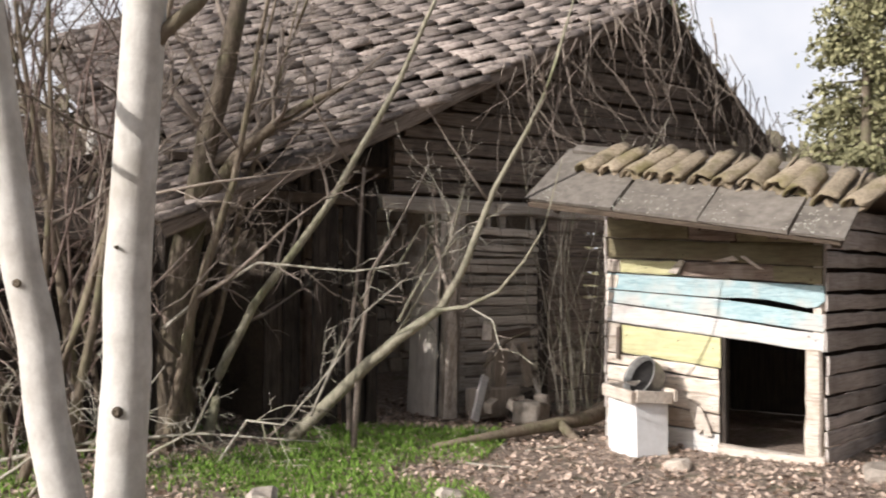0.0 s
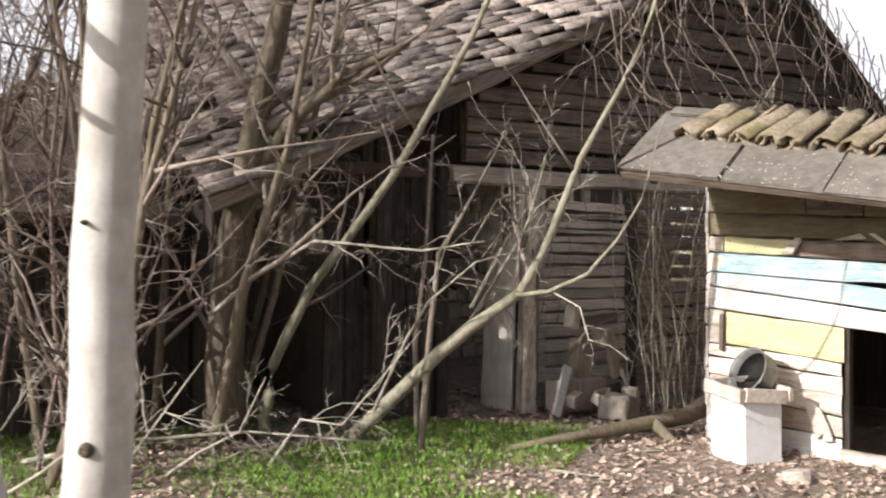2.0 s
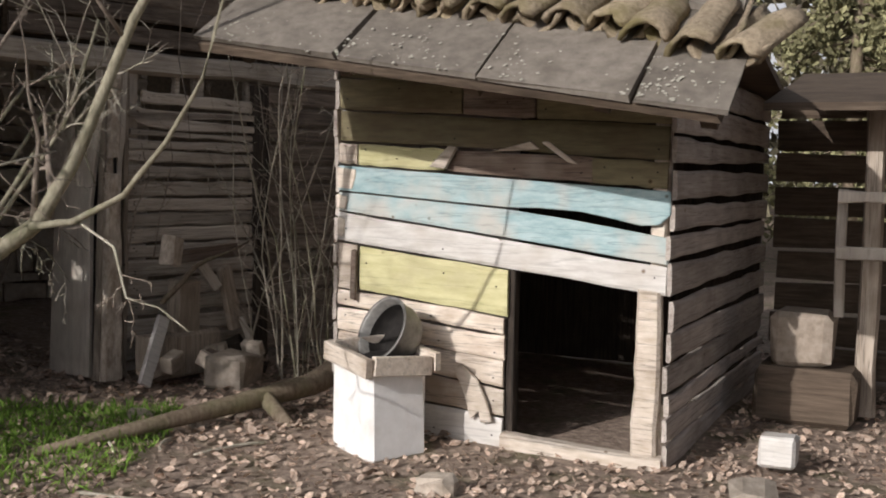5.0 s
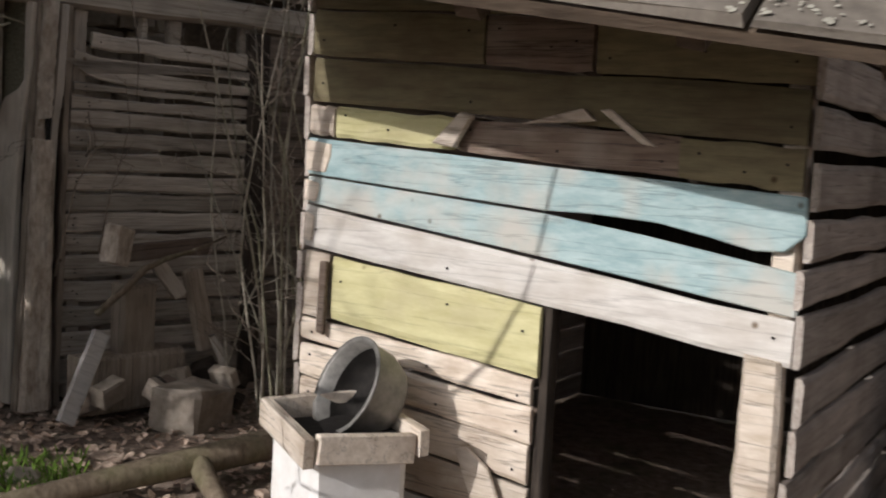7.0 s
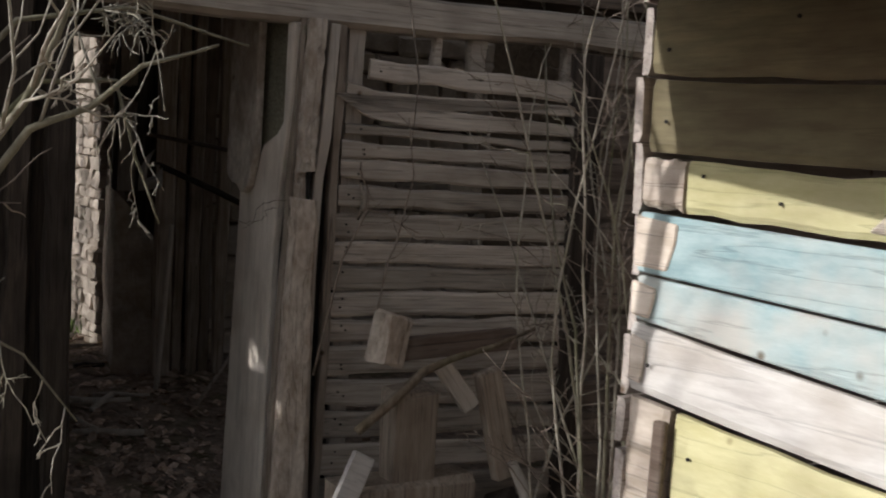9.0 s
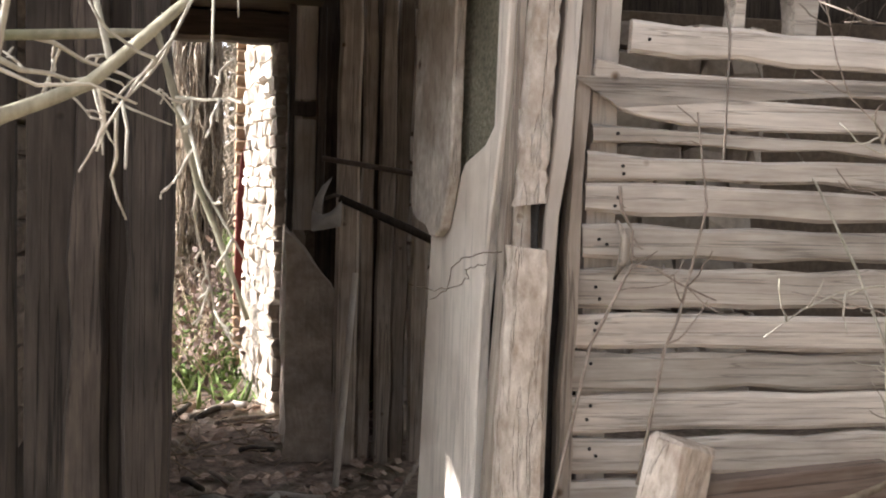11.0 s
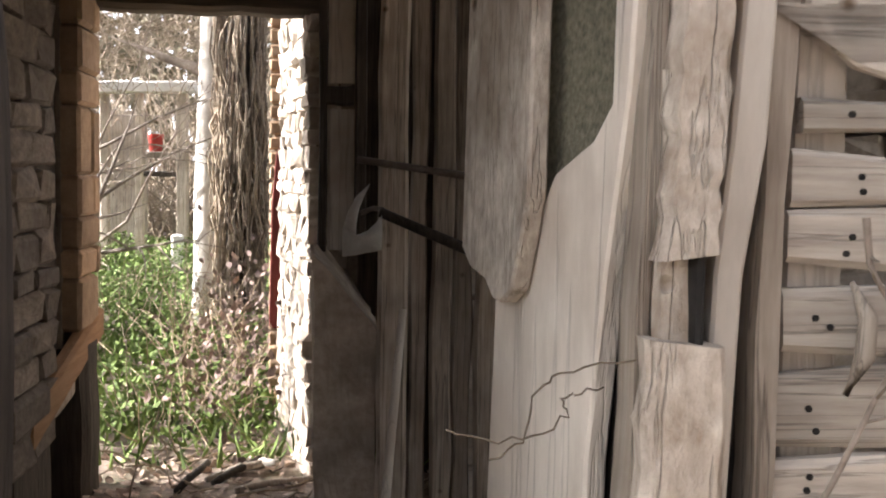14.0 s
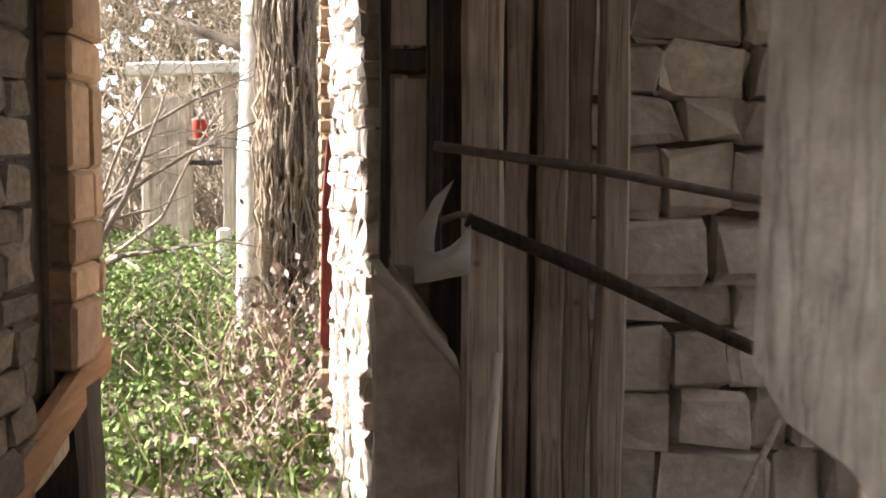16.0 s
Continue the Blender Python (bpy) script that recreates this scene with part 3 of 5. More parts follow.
box_part("plank_door", -1.5, -1.44, 2.42, 2.74, 0.72, 2.12, M_DARKWOOD, wall_left, "dark brown recessed wooden door")
board("post", rect(-1.5, -1.34, 0.1, 0.74), 2.74, 0.2, M_DARKWOOD, wall_left, rb, segs=5)
wall_end = thing("wall_end", BARN, "sunlit rubble stone wall end with rough corner", "wall", kind="structure")
E_DIR = Vector((-0.18, 1.0, 0)).normalized()
outer_walls = thing("wall_outer", BARN, "plain dark plank walls added to close the barn", "wall", kind="structure")
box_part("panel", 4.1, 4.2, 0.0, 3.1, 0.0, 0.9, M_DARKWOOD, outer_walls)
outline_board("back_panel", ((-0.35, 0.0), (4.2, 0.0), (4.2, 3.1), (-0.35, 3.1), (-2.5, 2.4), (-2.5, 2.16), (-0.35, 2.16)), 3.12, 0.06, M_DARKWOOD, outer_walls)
# Panels added to close the bay, hiding the garden and keeping it dark.
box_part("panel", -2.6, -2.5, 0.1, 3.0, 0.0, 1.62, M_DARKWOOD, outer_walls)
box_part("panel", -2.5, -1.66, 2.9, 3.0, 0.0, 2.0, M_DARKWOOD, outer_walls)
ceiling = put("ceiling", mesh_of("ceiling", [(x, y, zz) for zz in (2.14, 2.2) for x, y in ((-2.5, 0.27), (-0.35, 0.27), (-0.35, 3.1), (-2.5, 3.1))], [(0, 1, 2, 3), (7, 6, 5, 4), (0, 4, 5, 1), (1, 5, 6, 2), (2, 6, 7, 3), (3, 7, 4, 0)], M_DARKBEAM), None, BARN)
tagged(ceiling, "low dark boarded ceiling over the passage", "ceiling", kind="structure")
brace_m = Matrix.Translation((-1.345, 0, 0)) @ Matrix.Rotation(radians(90), 4, 'Z')
board("brace", ((2.1, 0.5), (3.06, 0.72), (3.06, 0.84), (2.1, 0.62)), 0.0, 0.05, M_ORANGE, wall_left, rb, m=brace_m, segs=8, label="orange-brown wooden brace")
board("brace", ((1.2, 0.42), (2.7, 0.56), (2.7, 0.7), (1.2, 0.58)), 0.02, 0.03, M_UPWOOD, wall_left, rb, m=brace_m, segs=8)
for k in range(5):
    board("plank", rect(0.35 + k * 0.42, 0.75 + k * 0.42, 0.05, 0.46), 0.03, 0.02, M_DARKWOOD, wall_left, rb, m=brace_m, segs=4)
lintel = thing("lintel", BARN, "dark rough timber lintel over the far opening", "lintel", kind="structure")
board("beam", ((-1.5, 1.99), (-0.4, 2.0), (-0.4, 2.15), (-1.5, 2.14)), 2.98, 0.14, M_DARKBEAM, lintel, rb, segs=8, rough=0.012)

annex = thing("low_outbuilding", BARN, "low dark plank outbuilding joined to the barn behind shrubs", "outbuilding")
e = -7.6
while e < -2.65:
    w = rb.uniform(0.14, 0.24)
    board("plank", rect(e, min(e + w, -2.62), 0.0, 1.42), 0.5 + rb.uniform(0, 0.02), 0.03, M_DARKWOOD, annex, rb, segs=4)
    e += w + 0.01
vs = [(e, n, zz + d) for d in (0, -0.07) for e, n, zz in ((-7.8, 0.2, 1.5), (-2.8, 0.2, 1.5), (-2.8, 2.6, 2.3), (-7.8, 2.6, 2.3))]
put("roof", mesh_of("roof", vs, [(0, 1, 2, 3), (7, 6, 5, 4), (0, 4, 5, 1), (1, 5, 6, 2), (2, 6, 7, 3), (3, 7, 4, 0)], M_DARKBEAM), annex)
box_part("back_wall", -7.6, -2.65, 2.4, 2.45, 0.0, 2.2, M_DARKWOOD, annex)

# Two dark planks added over the wall's end to make it read as shade.
board("plank", rect(-1.7, -1.54, 0.0, 1.95), 0.25, 0.03, M_DARKWOOD, wall_left, rb, segs=6)
board("plank", rect(-1.53, -1.38, 0.0, 1.95), 0.24, 0.03, M_DARKWOOD, wall_left, rb, segs=6)
# stone pier with mud plaster
pier = thing("wall_pier", BARN, "crumbling mud-plastered stone pier beside the passage", "wall", kind="structure")
bm = bmesh.new()
bmesh.ops.create_cube(bm, size=1.0)
bmesh.ops.subdivide_edges(bm, edges=bm.edges[:], cuts=7, use_grid_fill=True)
for v in bm.verts:
    p = v.co + Vector((0.5, 0.5, 0.5))
    v.co = Vector((-0.5 + 0.2 * p.x, 2.25 + 0.75 * p.y, 0.0 + 1.12 * p.z - 0.25 * p.x * p.z))
    v.co += Vector((noise.noise(v.co * 5), noise.noise(v.co * 5 + Vector((9, 0, 0))), noise.noise(v.co * 5 + Vector((0, 9, 0))))) * 0.035
me = bpy.data.meshes.new("plaster")
bm.to_mesh(me)
bm.free()
me.materials.append(M_PLASTER)
put("plaster", me, pier)
box_part("core", -0.5, -0.35, 3.0, 3.12, 0.0, 2.1, M_MORTAR, pier)

frame_1 = thing("window_1", BARN, "narrow dark brown window frame with pale boarded panes", "window", kind="structure")
for e0, e1, z0, z1 in ((-0.5, -0.47, 1.1, 2.12), (-0.37, -0.33, 1.1, 2.12), (-0.47, -0.37, 1.62, 1.69)):
    board("window_frame", rect(e0, e1, z0, z1), 2.62, 0.05, M_DARKWOOD, frame_1, rb, segs=4, rough=0.003)
for z0, z1 in ((1.1, 1.61), (1.7, 2.12)):
    board("pane_board", rect(-0.468, -0.372, z0, z1), 2.645, 0.015, M_PALE, frame_1, rb, segs=4, rough=0.002)

partition = thing("wall_partition", BARN, "row of old upright poles and planks against stone", "wall", kind="structure")
for e0, e1, y in ((-0.3, -0.2, 2.2), (-0.19, -0.13, 2.25), (-0.12, -0.05, 2.22), (-0.045, 0.02, 2.28), (0.03, 0.1, 2.24)):
    board("pole", ((e0, 0.05), (e1, 0.05), (e1 + rb.uniform(-0.01, 0.01), 2.12), (e0, 2.12)), y, 0.06, M_UPWOOD, partition, rb, segs=10, rough=0.006)


# ---- small shed ----
rs = random.Random(5)
shed = thing("wooden_shed", SHED, "small animal shed of yellow, blue and white boards, doorway open", "shed")
R = 1.64


def row(z0, z1, z2, z3, x0=0.0, x1=R):
    """Corners of a front board: z0, z1 at the shed's one corner, z2, z3 at the other."""
    f = lambda a, b, x: a + (b - a) * x / R
    return ((x0, f(z0, z2, x0)), (x1, f(z0, z2, x1)), (x1, f(z1, z3, x1)), (x0, f(z1, z3, x0)))


FRONT = (
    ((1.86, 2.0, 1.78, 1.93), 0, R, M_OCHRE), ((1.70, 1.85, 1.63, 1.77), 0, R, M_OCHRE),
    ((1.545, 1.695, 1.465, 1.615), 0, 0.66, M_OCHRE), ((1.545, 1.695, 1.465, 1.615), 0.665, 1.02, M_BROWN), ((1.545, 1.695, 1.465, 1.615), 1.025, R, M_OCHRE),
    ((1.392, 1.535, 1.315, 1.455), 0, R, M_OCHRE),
    ((1.282, 1.38, 1.19, 1.305), 0, 0.1, M_BARE), ((1.282, 1.38, 1.19, 1.305), 0.105, 0.58, M_YELLOW), ((1.282, 1.38, 1.19, 1.305), 0.585, 1.3, M_BROWN), ((1.282, 1.38, 1.19, 1.305), 1.305, R, M_OCHRE),
    ((0.902, 1.038, 0.735, 0.853), 0, R, M_WHITE),
    ((0.672, 0.89, 0.527, 0.725), 0, 0.11, M_BARE), ((0.672, 0.89, 0.527, 0.725), 0.115, 0.905, M_YELLOW),
    ((0.58, 0.662, 0.44, 0.517), 0, 0.9, M_BARE), ((0.46, 0.57, 0.33, 0.43), 0, 0.905, M_BARE), ((0.33, 0.45, 0.2, 0.32), 0, 0.9, M_BARE),
    ((0.18, 0.32, 0.08, 0.19), 0, 0.905, M_BARE), ((0.0, 0.17, -0.06, 0.07), 0, 0.9, M_WHITE),
)
NAMES = {M_YELLOW: "faded yellow painted board", M_BLUE: "faded light blue painted board", M_WHITE: "dirty white painted board", M_BROWN: "dark brown stained board"}
for zs, x0, x1, mm in FRONT:
    plank = board("front_board", row(*zs, x0, x1), rs.uniform(-0.006, 0.004), 0.022, mm, shed, rs, rough=0.005, label=NAMES.get(mm, ""))
    if x1 - x0 > 0.3:
        half, tall = (x1 - x0) / 2, zs[1] - zs[0]
        for dx in (-half + 0.05, half - 0.05, rs.uniform(-0.3, 0.3) * half):
            fall = (zs[2] - zs[0]) / R * dx
            put("nail", nail_me, plank, Matrix.Translation((dx, -0.006, fall + rs.uniform(-0.25, 0.25) * tall)))
outline_board("front_board", ((0.0, 1.148), (0.5, 1.115), (0.9, 1.09), (1.05, 1.092), (1.25, 1.082), (1.4, 1.055), (1.52, 1.03), (1.6, 1.035), (1.65, 1.08), (1.645, 1.18), (0.8, 1.225), (0.0, 1.27)), -0.004, 0.022, M_BLUE, shed, "faded light blue board with a torn lower edge")
outline_board("front_board", ((0.0, 1.05), (0.6, 0.985), (1.1, 0.93), (1.64, 0.865), (1.645, 0.98), (1.2, 1.045), (0.9, 1.08), (0.5, 1.107), (0.0, 1.14)), 0.0, 0.022, M_BLUE, shed, "pale faded blue painted board")
board("door_post", ((1.50, 0.0), (1.62, 0.0), (1.62, 0.74), (1.52, 0.75)), -0.012, 0.06, M_BARE, shed, rs, segs=9, rough=0.006)
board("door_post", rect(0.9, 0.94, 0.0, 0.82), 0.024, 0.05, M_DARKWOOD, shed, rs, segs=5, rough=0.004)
board("door_sill", ((0.9, -0.03), (1.64, -0.03), (1.64, 0.03), (0.9, 0.05)), -0.04, 0.08, M_BARE, shed, rs, segs=5)
board("corner_post", rect(1.56, 1.63, 0.75, 1.75), 0.025, 0.06, M_BARE, shed, rs, segs=5)
DEEP = 2.4
side = Matrix.Translation((R + 0.024, 0, 0)) @ Matrix.Rotation(radians(90), 4, 'Z')
zf, zb = -0.02, 0.0
while zf < 1.72:
    h = rs.uniform(0.08, 0.14)
    rise = 0.12 * (zf - 0.85)
    board("side_board", ((0.0, zf), (DEEP, zf + rise * 0.3 + rs.uniform(-0.04, 0.03)), (DEEP, zf + h + rise * 0.3 - rs.uniform(0, 0.03)), (0.0, zf + h)), rs.uniform(-0.012, 0.01), 0.022, M_SHEDSIDE, shed, rs, m=side, rough=0.007, segs=10)
    zf += h + rs.uniform(0.008, 0.03)
side2 = Matrix.Translation((-0.002, 0, 0)) @ Matrix.Rotation(radians(90), 4, 'Z')
zf = 0.0
while zf < 1.85:
    h = rs.uniform(0.1, 0.14)
    board("side_board", rect(0.0, DEEP, zf, zf + h), 0.0, 0.022, M_SHEDSIDE, shed, rs, m=side2, rough=0.007)
    zf += h + 0.008
# Back wall shares the wood colour darkened for shade.
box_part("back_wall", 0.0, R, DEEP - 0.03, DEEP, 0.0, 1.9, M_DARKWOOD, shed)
# roof slabs: front eave line falls to one side
EAVE = ((-0.2, -0.86, 1.775), (2.04, -0.86, 1.445))
TILT = radians(34)


def roof_pt(k, s):
    """k along the eave (0 to 1), s metres up the slope."""
    a, b = Vector(EAVE[0]), Vector(EAVE[1])
    return a.lerp(b, k) + Vector((0, math.cos(TILT) * s, math.sin(TILT) * s))


def slab(name, k0, k1, s0, s1, thick, material, lift=0.0):
    up = Vector((0, -math.sin(TILT), math.cos(TILT)))
    vs = []
    for d in (0, thick):
        for k, s in ((k0, s0), (k1, s0), (k1, s1), (k0, s1)):
            j = Vector([rs.uniform(-0.006, 0.006) for _ in range(3)])
            vs.append(roof_pt(k, s) + up * (d + lift) + j)
    c = sum(vs, Vector()) / 8
    me = mesh_of(name, [v - c for v in vs], [(3, 2, 1, 0), (4, 5, 6, 7), (0, 1, 5, 4), (1, 2, 6, 5), (2, 3, 7, 6), (3, 0, 4, 7)], material)
    return put(name, me, shed, Matrix.Translation(c))


for k0, k1 in ((0.0, 0.31), (0.317, 0.585), (0.592, 0.85), (0.857, 1.0)):
    slab("roof_sheet", k0, k1, rs.uniform(-0.02, 0.02), 0.78, 0.02, M_SHEET)
slab("roof_deck", 0.01, 0.985, 0.015, 0.76, 0.03, M_DARKBEAM, -0.045)
for k in (0.08, 0.3, 0.55, 0.78, 0.95):
    slab("rafter", k, k + 0.025, 0.06, 0.76, 0.05, M_DARKBEAM, -0.1)
slab("back_sheet", 0.03, 0.97, 0.7, 0.8, 0.02, M_SHEET, 0.022)
# back slope closing the shed
a, b = roof_pt(0.05, 0.78), roof_pt(0.97, 0.78)
me = mesh_of("roof_back", [a, b, (1.75, DEEP + 0.1, 1.75), (-0.1, DEEP + 0.1, 1.9), a - Vector((0, 0, 0.04)), b - Vector((0, 0, 0.04)), (1.75, DEEP + 0.1, 1.71), (-0.1, DEEP + 0.1, 1.86)],
             [(0, 1, 2, 3), (7, 6, 5, 4), (0, 4, 5, 1), (1, 5, 6, 2), (2, 6, 7, 3), (3, 7, 4, 0)], M_DARKBEAM)
put("roof_back", me, shed)


def barrel_tile(name, length, r0, r1, material, arch=150):
    """A half-round clay tile, tapering, with thickness; runs along +x from the lower end."""
    verts, faces = [], []
    n = 6
    for x, r in ((0, r0), (length, r1)):
        for t in (0.0, 0.014):
            for i in range(n + 1):
                w = radians(90 - arch / 2 + arch * i / n)
                verts.append((x, (r - t) * math.cos(w), (r - t) * math.sin(w) - r0 * 0.25))
    m = n + 1
    for i in range(n):
        faces += [(i, i + 1, 2 * m + i + 1, 2 * m + i), (m + i + 1, m + i, 3 * m + i, 3 * m + i + 1), (i + 1, i, m + i, m + i + 1), (2 * m + i, 2 * m + i + 1, 3 * m + i + 1, 3 * m + i)]
    faces += [(0, 2 * m, 3 * m, m), (n, m + n, 3 * m + n, 2 * m + n)]
    me = mesh_of(name, verts, faces, material, True)
    return me


def worn_tile(seed, flip=False):
    """A hand-made half-round tile with a wavy, mossy skin and a broken lower edge."""
    rnd = random.Random(seed)
    n, rows, r0, r1 = 9, 6, 0.1, 0.083
    length = rnd.uniform(0.36, 0.43)
    verts, faces = [], []
    ragged = [rnd.uniform(-0.018, 0.02) for _ in range(n + 1)]
    for layer in (0, 1):
        for k in range(rows + 1):
            for i in range(n + 1):
                w = radians(12 + 156 * i / n)
                r = r0 + (r1 - r0) * k / rows - layer * 0.018
                x = length * k / rows + (ragged[i] if k == 0 else 0)
                p = Vector((x, r * math.cos(w), r * math.sin(w) - 0.03))
                if layer == 0:
                    p += Vector((0, math.cos(w), math.sin(w))) * 0.014 * noise.noise(p * 16 + Vector((seed, 0, 0)))
                if flip:
                    p.z = -p.z
                verts.append(p)
    w1 = n + 1
    half = w1 * (rows + 1)
    for k in range(rows):
        for i in range(n):
            q = (k * w1 + i, k * w1 + i + 1, (k + 1) * w1 + i + 1, (k + 1) * w1 + i)
            faces += [q, tuple(v + half for v in q[::-1])]
        for i in (0, n):
            q = (k * w1 + i, (k + 1) * w1 + i, (k + 1) * w1 + i + half, k * w1 + i + half)
            faces.append(q if i == 0 else q[::-1])
    for i in range(n):
        for k in (0, rows):
            q = (k * w1 + i, k * w1 + i + half, k * w1 + i + 1 + half, k * w1 + i + 1)
            faces.append(q if k == 0 else q[::-1])
    bm = bmesh.new()
    me = mesh_of("roof_tile", verts, faces, M_TILE, True)
    bm.from_mesh(me)
    bmesh.ops.recalc_face_normals(bm, faces=bm.faces[:])
    bm.to_mesh(me)
    bm.free()
    return me


TILES = [worn_tile(k) for k in range(5)]
CHANNELS = [worn_tile(k, True) for k in range(5, 8)]
slope_up = Vector((0, -math.sin(TILT), math.cos(TILT)))


def lay_tile(me, k, s, lift, skew, roll):
    p = roof_pt(min(k, 0.995), s) + slope_up * lift
    put("roof_tile", me, shed, Matrix.Translation(p) @ Matrix.Rotation(radians(90), 4, 'Z') @ Matrix.Rotation(-TILT + radians(4), 4, 'Y') @ Matrix.Rotation(radians(skew), 4, 'Z') @ Matrix.Rotation(radians(roll), 4, 'X'))


for i in range(12):
    k = 0.145 + i * 0.0765 + rs.uniform(-0.01, 0.01)
    s = 0.4 + rs.uniform(-0.04, 0.03) - (0.09 if i > 9 else 0)
    lay_tile(TILES[i % 5], k, s, 0.05, rs.uniform(-16, 6) - 8, rs.uniform(-14, 14) - 8)
    lay_tile(CHANNELS[i % 3], k + 0.036, s + rs.uniform(0.0, 0.05), 0.065, rs.uniform(-10, 6) - 6, rs.uniform(-8, 8))


def lichen_place(r):
    k = r.choice((0.08, 0.3, 0.45, 0.62, 0.9, 0.93)) + r.gauss(0, 0.04)
    return roof_pt(min(max(k, 0.01), 0.98), abs(r.gauss(0.12, 0.1)) + 0.01) + slope_up * 0.024, (r.gauss(0, 0.1), -math.sin(TILT), math.cos(TILT)), r.uniform(0.002, 0.011)


tagged(put("lichen", scatter("lichen", random.Random(61), 260, lichen_place, lambda q: ((-q, -q * 0.5, 0), (0, -q * 0.8, 0), (q, -q * 0.3, 0), (q * 0.7, q * 0.6, 0), (-q * 0.3, q * 0.7, 0)), M_LICHEN), shed), kind="stuff")
# bits nailed on the front
outline_board("nailed_scrap", ((0.52, 1.27), (0.62, 1.37), (0.66, 1.36), (0.6, 1.26)), -0.05, 0.03, M_BARE, shed, "splintered scrap of wood")
outline_board("nailed_scrap", ((0.82, 1.34), (1.02, 1.39), (1.06, 1.355), (1.0, 1.35)), -0.04, 0.02, M_BARE, shed, "splintered scrap of wood")
outline_board("nailed_scrap", ((1.07, 1.385), (1.1, 1.39), (1.24, 1.29), (1.2, 1.295)), -0.04, 0.02, M_BARE, shed, "splintered scrap of wood")
outline_board("handle_strip", ((0.085, 0.62), (0.115, 0.61), (0.12, 0.86), (0.09, 0.86)), -0.03, 0.02, M_BROWN, shed, "rusty brown strip")

outline_board("torn_cloth", ((0.66, 0.33), (0.7, 0.345), (0.78, 0.29), (0.83, 0.19), (0.86, 0.1), (0.8, 0.09), (0.79, 0.14), (0.75, 0.1), (0.72, 0.2)), -0.035, 0.02, M_BARE, shed, "torn brown scrap hanging on the boards")
for x0, z0, x1, z1, mm in ((-0.006, 1.16, 0.1, 1.262, M_BARE), (-0.006, 1.06, 0.055, 1.13, M_BARE), (0.0, 0.925, 0.04, 1.02, M_BARE)):
    outline_board("bare_patch", ((x0, z0), (x0 + (x1 - x0) * 0.8, z0 - 0.005), (x1 * 0.97, (z0 + z1) / 2), (x1, z1 - 0.012), (x0, z1)), -0.0085, 0.006, mm, shed, "bare wood where the paint has gone")
# ---- enamel box with a pot beside the shed ----
crate = thing("enamel_box", SHED @ Matrix.Translation((0.41, -0.3, 0)) @ Matrix.Rotation(radians(-28), 4, 'Z'), "white enamel box with a wooden rim standing on the soil", "box")
put("body", block_data("body", 0.34, 0.3, 0.42, M_ENAMEL, rs, bev=0.06, rough=0.02), crate, Matrix.Translation((0, 0, 0.17)))
for x0, x1, y0, y1 in ((-0.19, 0.21, -0.19, -0.155), (-0.19, 0.21, 0.155, 0.19), (-0.19, -0.155, -0.155, 0.155), (0.175, 0.21, -0.155, 0.155)):
    me = block_data("rim", x1 - x0, y1 - y0, 0.085, M_BARE, rs, bev=0.1)
    put("rim", me, crate, Matrix.Translation(((x0 + x1) / 2, (y0 + y1) / 2, 0.41 - 0.05 * (x0 + x1))) @ pose(0, 0, 0, rs.uniform(-5, 5), 4 if x1 - x0 > 0.1 else 0, rs.uniform(-3, 3)))
# Black plate on the solid body stands in for the shaded hollow.
me = block_data("inside", 0.3, 0.3, 0.02, M_BLACK, rs)
put("inside", me, crate, Matrix.Translation((0.01, 0, 0.395)))


def lathe(name, profile, material, seg=20):
    verts, faces = [], []
    for r, zz in profile:
        for i in range(seg):
            w = 2 * math.pi * i / seg
            verts.append((r * math.cos(w), r * math.sin(w), zz))
    for j in range(len(profile) - 1):
        for i in range(seg):
            n = (i + 1) % seg
            faces.append((j * seg + i, j * seg + n, (j + 1) * seg + n, (j + 1) * seg + i))
    return mesh_of(name, verts, faces, material, True)


pot = put("cooking_pot", lathe("cooking_pot", ((0.001, 0.0), (0.09, 0.0), (0.125, 0.02), (0.146, 0.07), (0.152, 0.15), (0.16, 0.156), (0.16, 0.164), (0.144, 0.16), (0.138, 0.07), (0.115, 0.03), (0.001, 0.02)), M_POT, 28), None,
          SHED @ Matrix.Translation((0.46, -0.13, 0.455)) @ Matrix.Rotation(radians(62), 4, 'X') @ Matrix.Rotation(radians(-22), 4, 'Y'))
# Black liner puts the shade of the pot's mouth into colour.
put("soot", lathe("soot", ((0.001, 0.026), (0.11, 0.036), (0.13, 0.06), (0.139, 0.09), (0.144, 0.15)), M_BLACK, 28), pot)
tagged(pot, "grey metal pot with a shade-dark inside lying tilted in the box", "pot")

# ---- trees and brush ----
T_R = ((-0.672, 3.06, -0.06), (-0.666, 3.09, 0.75), (-0.652, 3.1, 1.41), (-0.53, 3.12, 3.4))
T_L = ((-0.55, 2.75, -0.06), (-0.685, 2.73, 0.68), (-0.8, 2.72, 1.25), (-1.08, 2.71, 2.97))
bare_tree("birch_tree", (T_R[0], T_R[1], T_R[2], T_R[3]), 0.078, 0.058, "pale smooth-barked trunk standing in the grass", "tree", 3, depth=1, count=3, bark=M_BIRCH, twig=M_PALETWIG, from_k=0.75, ratio=0.25)
bare_tree("birch_tree", (T_L[0], T_L[1], T_L[2], T_L[3]), 0.06, 0.046, "pale smooth-barked trunk leaning outward from a shared base", "tree", 4, depth=1, count=3, bark=M_BIRCH, twig=M_PALETWIG, from_k=0.75, ratio=0.25)

